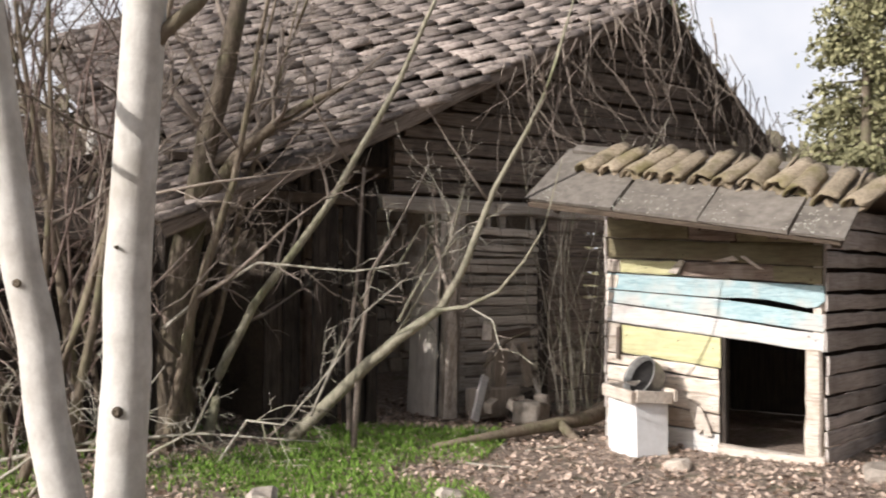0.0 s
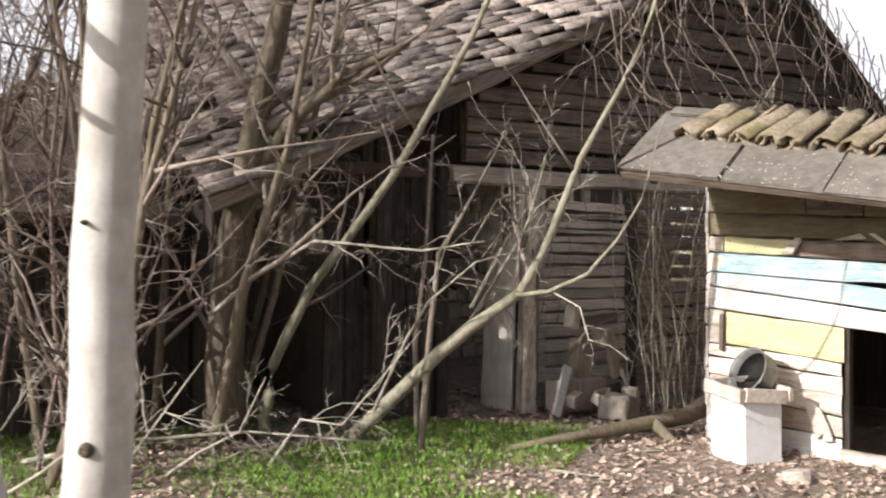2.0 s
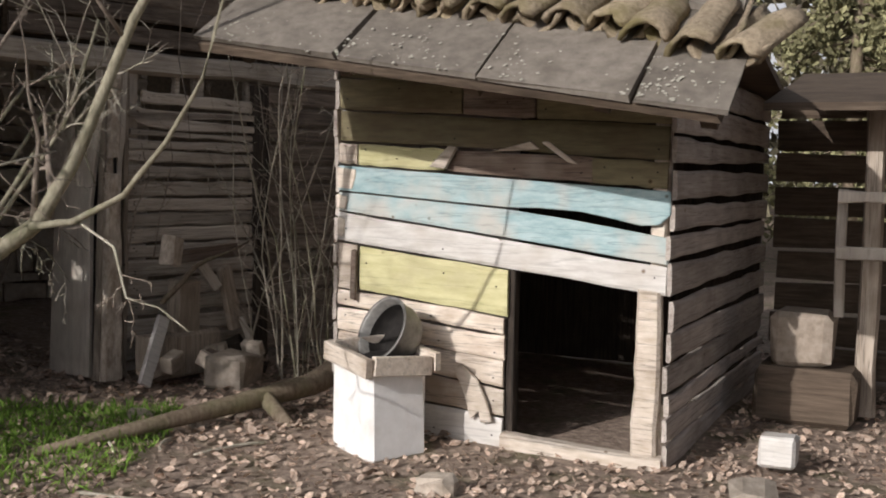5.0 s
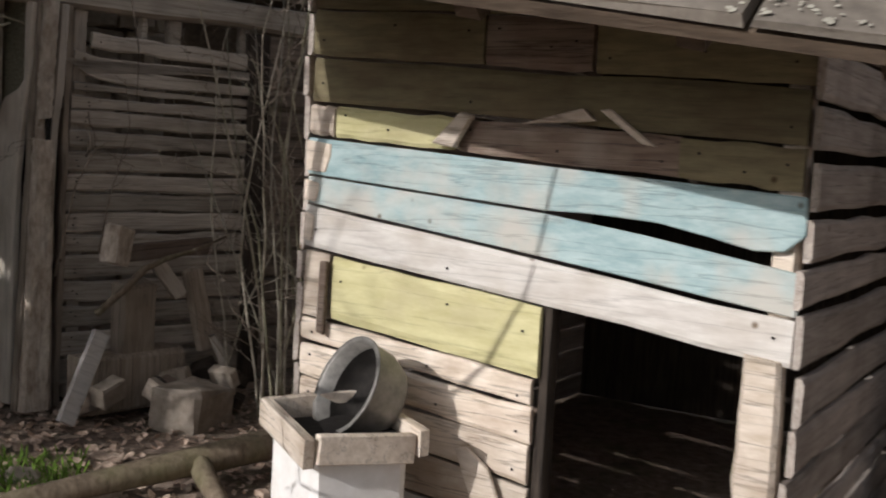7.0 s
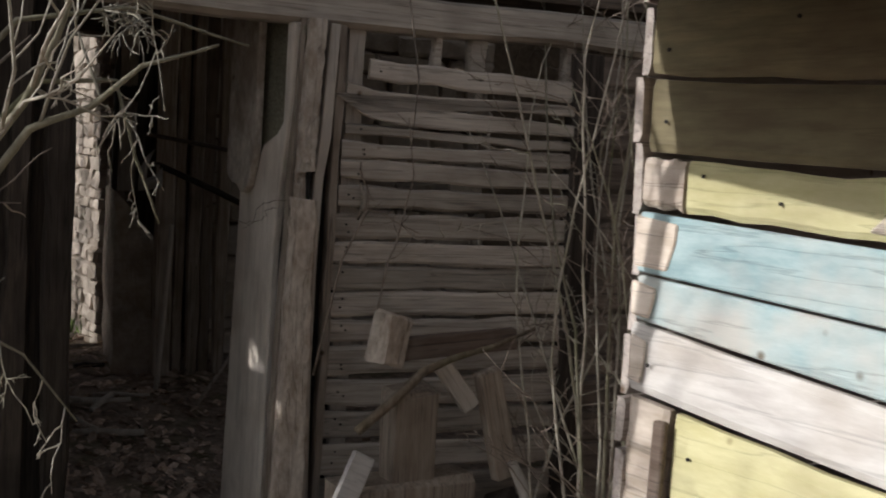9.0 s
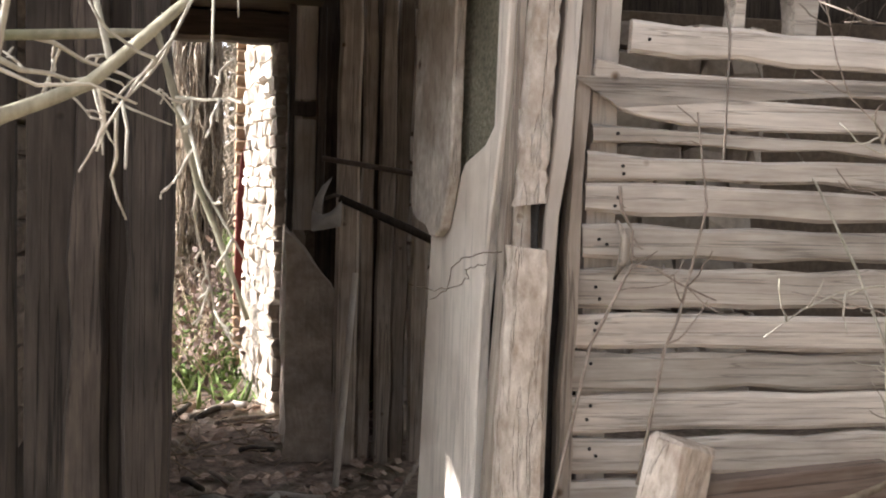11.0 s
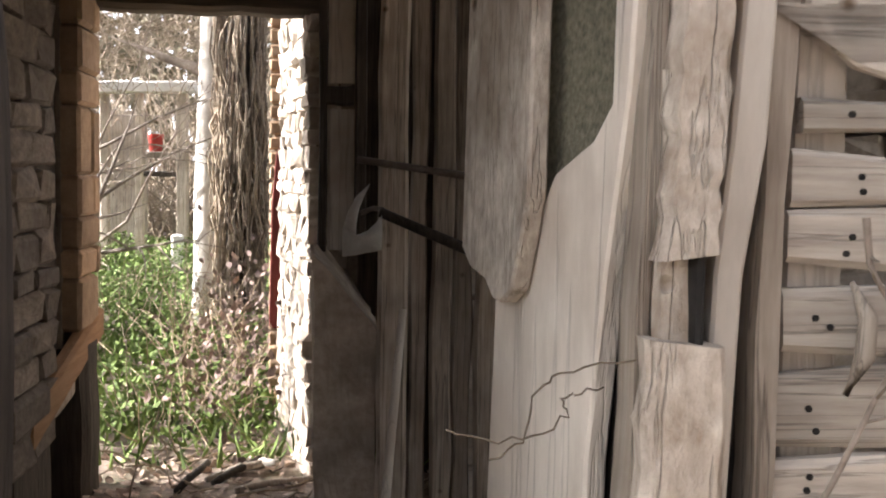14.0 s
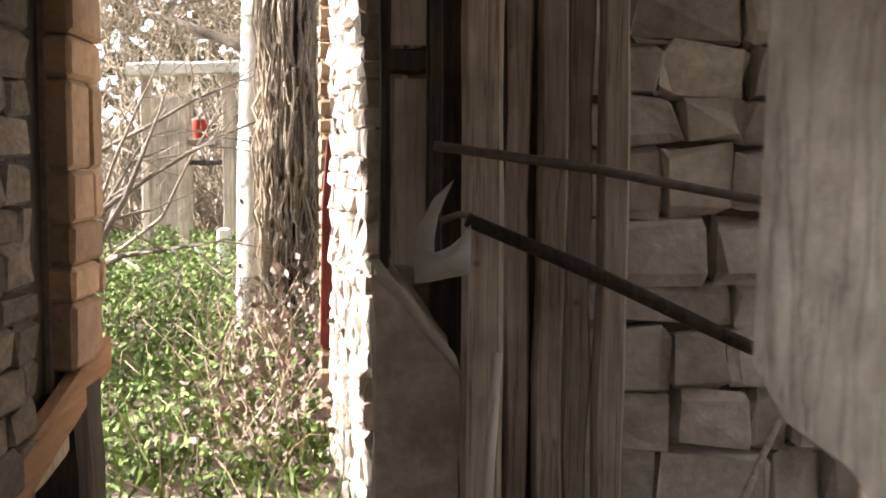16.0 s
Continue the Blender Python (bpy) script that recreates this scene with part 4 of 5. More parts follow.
def knot(x, y, zz, r):
    me = lathe("knot", ((0.001, 0.012), (r * 0.35, 0.01), (r * 0.6, 0.016), (r, 0.0), (r * 1.1, -0.01)), M_BARK, 10)
    tree = min((o for o in scene.objects if o.name.startswith("birch_tree")), key=lambda o: abs(o.location.x - x + 0.05 * (zz > 1)))
    put("knot", me, tree.children[0], Matrix.Translation(Vector((x, y, zz)) - tree.location) @ Matrix.Rotation(radians(90), 4, 'X'))


knot(-0.785, 2.677, 1.2, 0.014)
knot(-0.66, 3.026, 0.84, 0.016)
knot(-0.67, 3.036, 1.3, 0.006)
for o in [o for o in scene.objects if o.name.startswith("birch_tree")]:
    tb = Tubes()
    if o.location.y > 2.9:
        tb.add([(0.03, 0.04, 1.86), (0.1, 0.05, 1.98), (0.2, 0.06, 2.07), (0.34, 0.1, 2.3)], [0.03, 0.022, 0.02, 0.016], 8)
    else:
        tb.add([(-0.31, -0.02, 1.68), (-0.45, 0.0, 1.76), (-0.62, 0.05, 1.86), (-0.9, 0.1, 1.95)], [0.014, 0.011, 0.009, 0.006], 7)
    put("limb", tb.mesh("limb", M_BARK), o.children[0])


def gz(x, y, d=0.03):
    return (x, y, ground_z(x, y) - d)

# leaning forked branch tree before the barn
bare_tree("leaning_tree", (gz(-1.2, 7.95), (-0.49, 7.6, 0.62), (-0.2, 7.5, 0.86), (0.03, 7.45, 1.02), (0.2, 7.45, 1.35), (0.39, 7.5, 1.84), (0.74, 7.5, 2.5), (0.95, 7.5, 3.2)), 0.05, 0.008,
          "pale greenish leaning bare tree with forked limbs", "tree", 121, depth=3, count=6, bark=M_LIMB, twig=M_TWIG, ratio=0.28, spread=0.9)
bare_tree("leaning_tree", ((0.0, 7.42, 1.0), (0.2, 7.2, 1.03), (0.42, 6.95, 1.14), (0.58, 6.85, 1.33), (0.71, 6.8, 1.55), (0.82, 6.78, 1.98)), 0.016, 0.004,
          "thin pale limb forking from a leaning bare tree", "branch", 22, depth=2, count=4, bark=M_LIMB, twig=M_TWIG, ratio=0.3)
bare_tree("dead_bough", ((-2.0, 7.62, 0.85), (-1.7, 7.6, 1.1), (-1.3, 7.55, 1.33), (-0.6, 7.5, 1.27), (-0.2, 7.45, 1.33)), 0.016, 0.005,
          "pale dead bough caught across the leaning trees", "branch", 26, depth=2, count=8, bark=M_PALETWIG, twig=M_TWIG, ratio=0.3, lift=-0.05)
bare_tree("dead_bough", ((-0.9, 7.5, 0.25), (-0.7, 7.5, 0.7), (-0.55, 7.45, 0.95), (-0.25, 7.4, 1.2), (0.1, 7.4, 1.3)), 0.012, 0.004,
          "pale twiggy dead bough before the barn", "branch", 27, depth=2, count=8, bark=M_PALETWIG, twig=M_TWIG, ratio=0.32, lift=-0.02)
bare_tree("dead_bough", (gz(-2.9, 6.9, -0.03), (-2.3, 7.05, 0.12), (-1.6, 7.2, 0.16), (-0.8, 7.3, 0.1)), 0.016, 0.005,
          "fallen pale bough lying on the grass", "branch", 28, depth=2, count=9, bark=M_PALETWIG, twig=M_TWIG, ratio=0.25, lift=0.0)
for i, (x, y) in enumerate(((-2.6, 6.2), (-1.9, 6.6), (-3.2, 6.5), (-2.2, 5.9), (-1.4, 6.9), (-3.8, 6.1))):
    q = [gz(x, y, -0.02), (x + 0.2, y - 0.05, 0.1 + 0.05 * i), (x + 0.45, y - 0.1, 0.28), (x + 0.5 + 0.1 * i, y - 0.12, 0.5 + 0.08 * i)]
    bare_tree("dead_bough", q, 0.011, 0.003, "pale dead bough in the brush at the grass edge", "branch", 700 + i, depth=3, count=6, bark=M_PALETWIG, twig=M_PALETWIG, ratio=0.45, lift=-0.03, group="dead boughs in the brush")
bare_tree("dead_bough", ((0.22, 7.2, 1.03), (0.38, 7.0, 0.95), (0.43, 6.95, 0.77), (0.55, 6.9, 0.74), (0.66, 6.85, 0.66)), 0.006, 0.003,
          "thin crooked dead bough before the slats", "branch", 29, depth=2, count=6, bark=M_PALETWIG, twig=M_TWIG, ratio=0.3, lift=0.0)
bare_tree("leaning_tree", (gz(-1.78, 8.0), (-1.66, 7.9, 0.5), (-1.38, 7.8, 1.02), (-0.79, 7.7, 1.79), (-0.3, 7.6, 2.63), (0.0, 7.6, 3.3)), 0.045, 0.014,
          "slim grey-green bare tree leaning across the barn", "tree", 23, depth=3, count=5, bark=M_LIMB, twig=M_TWIG, ratio=0.3)
bare_tree("old_tree", (gz(-2.0, 7.9), (-1.98, 7.85, 0.8), (-1.85, 7.75, 1.6), (-1.7, 7.7, 2.3), (-1.45, 7.6, 3.3)), 0.15, 0.06,
          "dark thick-trunked bare tree beside the barn", "tree", 24, depth=3, count=6, ratio=0.4, spread=0.75, lift=0.12)
bare_tree("old_tree", ((-1.8, 7.75, 1.7), (-1.5, 7.7, 2.1), (-1.15, 7.7, 2.4), (-0.7, 7.6, 2.6)), 0.06, 0.02,
          "thick limb of a dark bare tree", "branch", 25, depth=2, count=6, ratio=0.5)
rt = random.Random(77)
for i in range(30):
    x, y = rt.uniform(-4.6, -1.9), rt.uniform(6.3, 9.3)
    lean = rt.uniform(-0.35, 0.45)
    pts = [gz(x, y)] + [(x + lean * k + rt.uniform(-0.08, 0.08), y + rt.uniform(-0.1, 0.1), k * 0.95) for k in (1, 2, 3, 4)]
    bare_tree("bare_shrub", pts, rt.uniform(0.02, 0.045), 0.008, "tangled leafless brown shrub", "shrub", 100 + i, depth=3, count=7, ratio=0.42, spread=0.8, group="thicket of bare shrubs", from_k=0.05)
for i in range(16):
    x, y = rt.uniform(-8.5, -4.6), rt.uniform(6.0, 13.0)
    pts = [gz(x, y)] + [(x + rt.uniform(-0.3, 0.3) * k * 0.4, y + rt.uniform(-0.1, 0.1), k * 1.1) for k in (1, 2, 3, 4)]
    bare_tree("bare_shrub", pts, rt.uniform(0.03, 0.06), 0.01, "tall leafless brown shrub in the thicket", "shrub", 150 + i, depth=3, count=7, ratio=0.42, spread=0.8, group="thicket of bare shrubs", from_k=0.05)
for i in range(26):
    x, y = rt.uniform(-5.6, -2.2), rt.uniform(6.6, 9.2)
    lean = rt.uniform(-0.3, 0.3)
    pts = [gz(x, y)] + [(x + lean * k + rt.uniform(-0.12, 0.12), y + rt.uniform(-0.15, 0.15), k * 0.85) for k in (1, 2, 3, 4)]
    bare_tree("bare_shrub", pts, rt.uniform(0.012, 0.025), 0.004, "thin reddish-brown leafless shrub in the thicket", "shrub", 600 + i, depth=3, count=8, bark=M_REDTWIG, twig=M_REDTWIG, ratio=0.4, spread=0.7, group="thicket of bare shrubs", from_k=0.1)
# fine twigs before the slats
for i in range(28):
    e, n = rt.uniform(0.72, 1.4), rt.uniform(-0.8, -0.25)
    p = BARN @ Vector((e, n, 0))
    q = wander(gz(p.x, p.y), (rt.gauss(0.04, 0.1), rt.gauss(0.02, 0.08), 1), rt.uniform(1.6, 2.9), rt, 9, 0.1, 0.06)
    bare_tree("climbing_stem", q, rt.uniform(0.004, 0.008), 0.002, "thin bare climbing stem before the slatted wall", "vine", 200 + i, depth=2, count=7, bark=rt.choice((M_PALETWIG, M_PALETWIG, M_LIMB)), twig=rt.choice((M_PALETWIG, M_TWIG)), ratio=0.2, group="stems beside the shed", from_k=0.1)
# overhanging twigs at the doorway
p0 = BARN @ Vector((-1.6, -1.0, 0.0))
bare_tree("doorway_shrub", (gz(p0.x, p0.y), (p0.x + 0.05, p0.y, 0.7), (p0.x + 0.12, p0.y - 0.05, 1.25), tuple(BARN @ Vector((-1.2, -0.95, 1.6))), tuple(BARN @ Vector((-0.85, -0.85, 2.1)))), 0.024, 0.006,
          "twiggy bare shrub leaning over the doorway", "shrub", 301, depth=3, count=6, bark=M_TWIG, twig=M_PALETWIG, ratio=0.32, spread=0.9, lift=-0.04)
LANE_HALF[0] = 0.2
def bough(points, r0, r1, label, seed, count=7, ratio=0.4, lift=-0.04, from_k=0.2):
    bare_tree("twiggy_bough", [tuple(BARN @ Vector(p)) for p in points], r0, r1, label, "branch", seed, depth=3, count=count, bark=M_LIMB, twig=M_PALETWIG, ratio=ratio, spread=0.75, lift=lift, from_k=from_k)


bough(((-1.45, -1.2, 0.7), (-1.03, -1.2, 1.27), (-0.93, -1.2, 1.42), (-0.87, -1.2, 1.56), (-0.76, -1.2, 1.9)), 0.011, 0.006, "pale bare bough rising before the doorway", 311, 6, 0.5, 0.0)
bough(((-1.25, -1.05, 0.9), (-1.05, -1.0, 1.17), (-0.92, -1.0, 1.37), (-0.79, -1.0, 1.43), (-0.68, -1.0, 1.53), (-0.5, -0.95, 1.6)), 0.013, 0.004, "thin pale bough reaching before the doorway", 312, 7, 0.5, 0.0)
bough(((-1.1, -1.05, 1.25), (-0.9, -0.95, 1.48), (-0.73, -0.9, 1.5), (-0.68, -0.9, 1.32), (-0.62, -0.9, 1.16)), 0.008, 0.003, "thin arching bough drooping before the doorway", 313, 6, 0.3, -0.08)
bough(((-1.2, -0.95, 1.3), (-0.95, -0.9, 1.62), (-0.7, -0.85, 1.68), (-0.4, -0.8, 1.62)), 0.009, 0.003, "thin arching bough above the doorway", 314, 9, 0.5, -0.05)
bough(((-1.3, -1.0, 0.75), (-1.08, -1.0, 0.95), (-0.92, -1.0, 0.86), (-0.8, -1.0, 0.7)), 0.006, 0.002, "thin pale bough drooping low beside the doorway", 315, 5, 0.4, -0.06)
LANE_HALF[0] = 0.42
p0 = BARN @ Vector((-1.25, -0.35, 0.0))
bare_tree("doorway_shrub", (gz(p0.x, p0.y), (p0.x - 0.02, p0.y, 0.6), (p0.x + 0.05, p0.y, 1.2), (p0.x + 0.1, p0.y, 2.1)), 0.022, 0.01,
          "twiggy bare shrub beside the doorway post", "shrub", 302, depth=2, count=5, bark=M_TWIG, twig=M_TWIG, ratio=0.13, spread=0.9)
# creeper over the gable
rv = random.Random(9)
tb = Tubes()
for i in range(150):
    e = rv.uniform(0.2, 4.2)
    zt = roof_z(e) + rv.uniform(-0.1, 0.25)
    tb.add(wander((e, rv.uniform(-0.5, -0.12), zt), (rv.uniform(-0.5, 0.5), 0, -1), rv.uniform(0.6, 1.9), rv, 7, 0.22), [0.007 - 0.0007 * k for k in range(8)], 4)
creeper = put("creeper", tb.mesh("creeper", M_TWIG), None, BARN)
tagged(creeper, "dry leafless creeper hanging over the gable", "creeper", kind="stuff")


# conifers and far wood
def conifer(x, y, h, seed):
    rnd = random.Random(seed)
    ob = thing("conifer", Matrix.Translation(gz(x, y)), "olive green conifer behind the barn", "tree", "conifers behind the barn")
    t = Tubes()
    t.add([(0, 0, 0), (0, 0, h * 0.5), (0, 0, h)], [h * 0.02, h * 0.013, 0.02], 7)
    pts = []
    for i in range(int(h * 11)):
        k = rnd.uniform(0.12, 0.98)
        w = rnd.uniform(0, 6.3)
        reach = h * 0.26 * (1 - k) ** 0.8 * rnd.uniform(0.5, 1.1) + 0.15
        tip = Vector((math.cos(w) * reach, math.sin(w) * reach, k * h - reach * rnd.uniform(0.0, 0.45)))
        t.add([(0, 0, k * h), tip * 0.5 + Vector((0, 0, k * h * 0.5 + 0.05)), tip], [0.03, 0.02, 0.006], 3)
        pts.append((Vector((0, 0, k * h)), tip))
    put("trunk", t.mesh("trunk", M_BARK), ob)

    def place(r):
        a, b = r.choice(pts)
        p = a.lerp(b, r.uniform(0.25, 1.05)) + Vector([r.gauss(0, 0.1) for _ in range(3)])
        return p, Vector([r.gauss(0, 1) for _ in range(3)]), r.uniform(0.05, 0.13)
    put("crown", scatter("crown", rnd, int(h * 1700), place, leaf_flat, M_NEEDLE), ob)


for i, (x, y, h) in enumerate(((6.3, 17, 6.5), (8.2, 15.5, 6.0), (10.5, 18, 7.5), (7.4, 20, 8.5), (12.5, 21, 8), (9.0, 13.0, 4.2), (14.5, 16.5, 6), (3.5, 21, 8))):
    conifer(x, y, h, 400 + i)


def far_wood():
    rnd = random.Random(8)

    def place(r):
        a = r.uniform(-2.2, 2.2)
        d = r.uniform(24, 34)
        top = 6.5 + 2.5 * noise.noise(Vector((a * 4, 0, 0)))
        return (math.sin(a) * d, 6 + math.cos(a) * d, r.uniform(0, 1) ** 0.8 * top), [r.gauss(0, 1) for _ in range(3)], r.uniform(0.25, 0.7)
    ob = put("far_wood", scatter("far_wood", rnd, 36000, place, leaf_flat, M_FOREST))
    tagged(ob, "olive brown far wood closing the view", "wood", kind="stuff")


far_wood()


def glow_backdrop():
    """Glowing white card added low behind the far wood, for the overexposed sky."""
    m = bpy.data.materials.new("sky_glow")
    m.use_nodes = True
    N, L = m.node_tree.nodes, m.node_tree.links
    N.remove(N["Principled BSDF"])
    em = N.new("ShaderNodeEmission")
    nz = N.new("ShaderNodeTexNoise")
    nz.inputs["Scale"].default_value, nz.inputs["Detail"].default_value = 0.02, 5.0
    tc = N.new("ShaderNodeTexCoord")
    L.new(tc.outputs["Object"], nz.inputs["Vector"])
    rp = N.new("ShaderNodeValToRGB")
    rp.color_ramp.elements[0].color, rp.color_ramp.elements[1].color = (0.6, 0.66, 0.74, 1), (1.0, 0.98, 0.96, 1)
    rp.color_ramp.elements[0].position, rp.color_ramp.elements[1].position = 0.3, 0.55
    L.new(nz.outputs["Fac"], rp.inputs[0])
    L.new(rp.outputs[0], em.inputs[0])
    em.inputs[1].default_value = 0.9
    L.new(em.outputs[0], N["Material Output"].inputs[0])
    verts = [(math.sin(radians(a)) * 160, math.cos(radians(a)) * 160, zz) for zz in (-2, 95) for a in range(-90, 91, 6)]
    n = len(verts) // 2
    ob = put("backdrop", mesh_of("backdrop", verts, [(i + 1, i, n + i, n + i + 1) for i in range(n - 1)], m, True))
    tagged(ob, "glowing white backdrop standing for the sky behind the trees", "sky", kind="structure")


glow_backdrop()


# ---- ground cover ----
def cover(name, seed, count, place, leaf, material, label, category):
    ob = put(name, scatter(name, random.Random(seed), count, place, leaf, material))
    tagged(ob, label, category, kind="stuff")


def clear(x, y):
    """True on open ground, off the shed's floor."""
    s = SHED.inverted() @ Vector((x, y, 0))
    return not (-0.05 < s.x < 1.7 and 0 < s.y < 2.5)


def on_ground(x0, x1, y0, y1, size, tilt, test=lambda x, y, r: True, lift=0.005):
    def place(r):
        while True:
            x, y = r.uniform(x0, x1), r.uniform(y0, y1)
            if clear(x, y) and test(x, y, r):
                break
        return (x, y, ground_z(x, y) + lift), (r.gauss(0, tilt), r.gauss(0, tilt), 1), r.uniform(*size)
    return place


def moss_patch(x, y, r):
    k = noise.noise(Vector((x * 0.8 + 3, y * 0.8, 5.0)))
    return x < 0.35 + 0.4 * k and y < 8.6 + 0.4 * k and r.random() < 0.5 + 1.2 * k


cover("moss_grass", 31, 52000, on_ground(-6.5, 0.7, 2.0, 8.7, (0.025, 0.07), 0.5, moss_patch), blade, M_GRASS, "low bright green moss and grass patch", "grass")
cover("dead_leaves", 32, 36000, on_ground(-4.5, 4.5, 2.5, 10.2, (0.012, 0.052), 0.5, lift=0.012), leaf_flat, M_LEAFDRY, "dry fallen leaves on the soil", "leaf litter")


def in_barn(e0, e1, n0, n1, size, tilt, zlo=0.0, zhi=0.0, shape=None):
    def place(r):
        e, n = r.uniform(e0, e1), r.uniform(n0, n1)
        p = BARN @ Vector((e, n, 0))
        h = r.uniform(zlo, zhi)
        if shape:
            h *= shape(e, n)
        return (p.x, p.y, ground_z(p.x, p.y) + 0.01 + h), (r.gauss(0, tilt), r.gauss(0, tilt), 1), r.uniform(*size)
    return place


cover("scattered_leaves", 38, 9000, on_ground(-9, 9, -3, 11, (0.03, 0.08), 0.5, lift=0.012), leaf_flat, M_LEAFDRY, "sparse dry leaves scattered over the soil", "leaf litter")
hill = lambda e, n: max(0.15, 0.6 + 0.9 * noise.noise(Vector((e * 0.9, n * 0.7, 2))))
cover("litter", 33, 1500, in_barn(-1.4, 0.0, -1.2, 3.4, (0.03, 0.08), 0.4), leaf_flat, M_LEAFDRY, "dry leaves and chips on the passage floor", "leaf litter")
cover("garden_grass", 34, 9000, in_barn(-4.5, 0.5, 3.1, 11, (0.05, 0.16), 0.5), blade, M_IVY, "green garden grass in sunlight", "grass")
cover("garden_weeds", 35, 42000, in_barn(-4.8, -0.6, 3.6, 11, (0.014, 0.055), 0.9, 0, 0.34, hill), leaf_flat, M_IVY, "leafy green weeds in sunlight", "weeds")
tb = Tubes()
rw = random.Random(36)
for i in range(800):
    e, n = rw.uniform(-4.6, -0.7), rw.uniform(3.8, 11)
    if rw.random() < 0.5:
        e, n = rw.gauss(-0.98, 0.2), rw.gauss(5.2, 0.8)
    p = BARN @ Vector((e, n, 0))
    tb.add(wander((p.x, p.y, ground_z(p.x, p.y)), (rw.gauss(0, 0.5), rw.gauss(0, 0.5), 1), rw.uniform(0.2, 0.75), rw, 4, 0.3), [0.004, 0.0035, 0.003, 0.0025, 0.002], 3)
tagged(put("dry_stems", tb.mesh("dry_stems", M_DRY)), "tangle of dry brown weed stems", "dry stems", kind="stuff")
def weed_place(r):
    p = BARN @ Vector((r.gauss(-0.95, 0.17), r.gauss(5.0, 0.7), 0))
    return (p.x, p.y, ground_z(p.x, p.y) + abs(r.gauss(0, 0.28))), [r.gauss(0, 1) for _ in range(3)], r.uniform(0.02, 0.06)


cover("withered_weeds", 37, 1500, weed_place, leaf_flat, M_REDTWIG, "withered brown weeds against the stone wall", "weeds")
tb = Tubes()
for i in range(60):
    p = BARN @ Vector((rw.uniform(-1.3, -0.5), rw.uniform(2.0, 3.6), 0))
    tb.add(wander((p.x, p.y, ground_z(p.x, p.y) + 0.02), (rw.gauss(0, 1), rw.gauss(0, 1), 0.12), rw.uniform(0.15, 0.5), rw, 4, 0.2), [0.004, 0.0035, 0.003, 0.0025, 0.002], 4)
tagged(put("threshold_straw", tb.mesh("threshold_straw", M_DRY)), "loose straw and twigs on the passage floor", "straw", kind="stuff")

# ---- garden beyond the passage ----
pillar = thing("vine_pillar", BARN, "old post smothered in dry hanging vine stems", "post")
tv = Tubes()
tv.add([(-1.1, 6.0, 0.2), (-1.1, 6.0, 1.6), (-1.08, 6.0, 3.2)], [0.12, 0.11, 0.1], 9)
put("post", tv.mesh("post", M_DARKWOOD), pillar)
tv = Tubes()
for i in range(330):
    w = rw.uniform(0, 6.3)
    r = rw.uniform(0.1, 0.17)
    z1 = rw.uniform(1.6, 3.3)
    z2 = rw.uniform(0.35, 1.2)
    turn = rw.uniform(-0.7, 0.7)
    pts = []
    for k in range(12):
        a = w + turn * k / 11 + rw.gauss(0, 0.07)
        rr = r + rw.gauss(0, 0.022)
        pts.append((-1.1 + rr * math.cos(a), 6.0 + rr * math.sin(a), z1 + (z2 - z1) * k / 11))
    tv.add(pts, [rw.choice((0.005, 0.007, 0.01))] * 12, 4)
put("vine_stems", tv.mesh("vine_stems", M_VINE), pillar)
tv = Tubes()
for i in range(1100):
    e, n = rw.uniform(-4.2, -0.6), rw.uniform(6.2, 9.0)
    tv.add(wander((e, n, rw.uniform(2.45, 3.4)), (rw.gauss(0, 0.8), rw.gauss(0, 0.4), -0.5), rw.uniform(0.5, 1.3), rw, 8, 0.5), [0.004] * 9, 3)
tagged(put("hanging_vines", tv.mesh("hanging_vines", M_VINE), None, BARN), "hanging tangle of dry vine stems", "vines", kind="stuff")
trunk2 = bare_tree("pale_tree", (tuple(BARN @ Vector((-1.36, 6.3, 0.3))), tuple(BARN @ Vector((-1.34, 6.3, 1.6))), tuple(BARN @ Vector((-1.28, 6.3, 3.4)))), 0.1, 0.08, "pale sunlit trunk beside the vine-covered post", "tree", 41, depth=1, count=3, bark=M_BIRCH, from_k=0.6)
tv = Tubes()
for i in range(900):
    e, n = rw.uniform(-6.5, 0.5), rw.uniform(10.6, 13.5)
    p = BARN @ Vector((e, n, 0))
    tv.add(wander((e, n, ground_z(p.x, p.y)), (rw.gauss(0, 0.35), rw.gauss(0, 0.3), 1), rw.uniform(1.2, 3.2), rw, 6, 0.25), [0.014, 0.012, 0.01, 0.008, 0.006, 0.005, 0.003], 4)
tagged(put("far_brush", tv.mesh("far_brush", M_VINE), None, BARN), "dense dry brown brush behind the garden", "brush", kind="stuff")
shelter = thing("garden_shelter", BARN, "tumbledown garden shelter with a pale beam on thin posts", "shelter")
board("beam", ((-2.9, 2.12), (-1.75, 2.15), (-1.75, 2.27), (-2.9, 2.24)), 9.4, 0.1, M_WHITE, shelter, rw, segs=6)
for e0 in (-2.78, -2.45, -2.05, -1.8):
    board("post", rect(e0, e0 + rw.uniform(0.06, 0.12), 0.3, 2.14), 9.45, 0.09, M_UPWOOD, shelter, rw, segs=6)
board("back_panel", rect(-3.0, -2.5, 0.3, 2.0), 10.4, 0.05, M_UPWOOD, shelter, rw)
board("shelf", rect(-2.4, -2.1, 1.5, 1.56), 9.5, 0.3, M_UPWOOD, shelter, rw)
board("shelf", rect(-2.4, -2.1, 1.32, 1.37), 9.5, 0.3, M_DARKWOOD, shelter, rw)
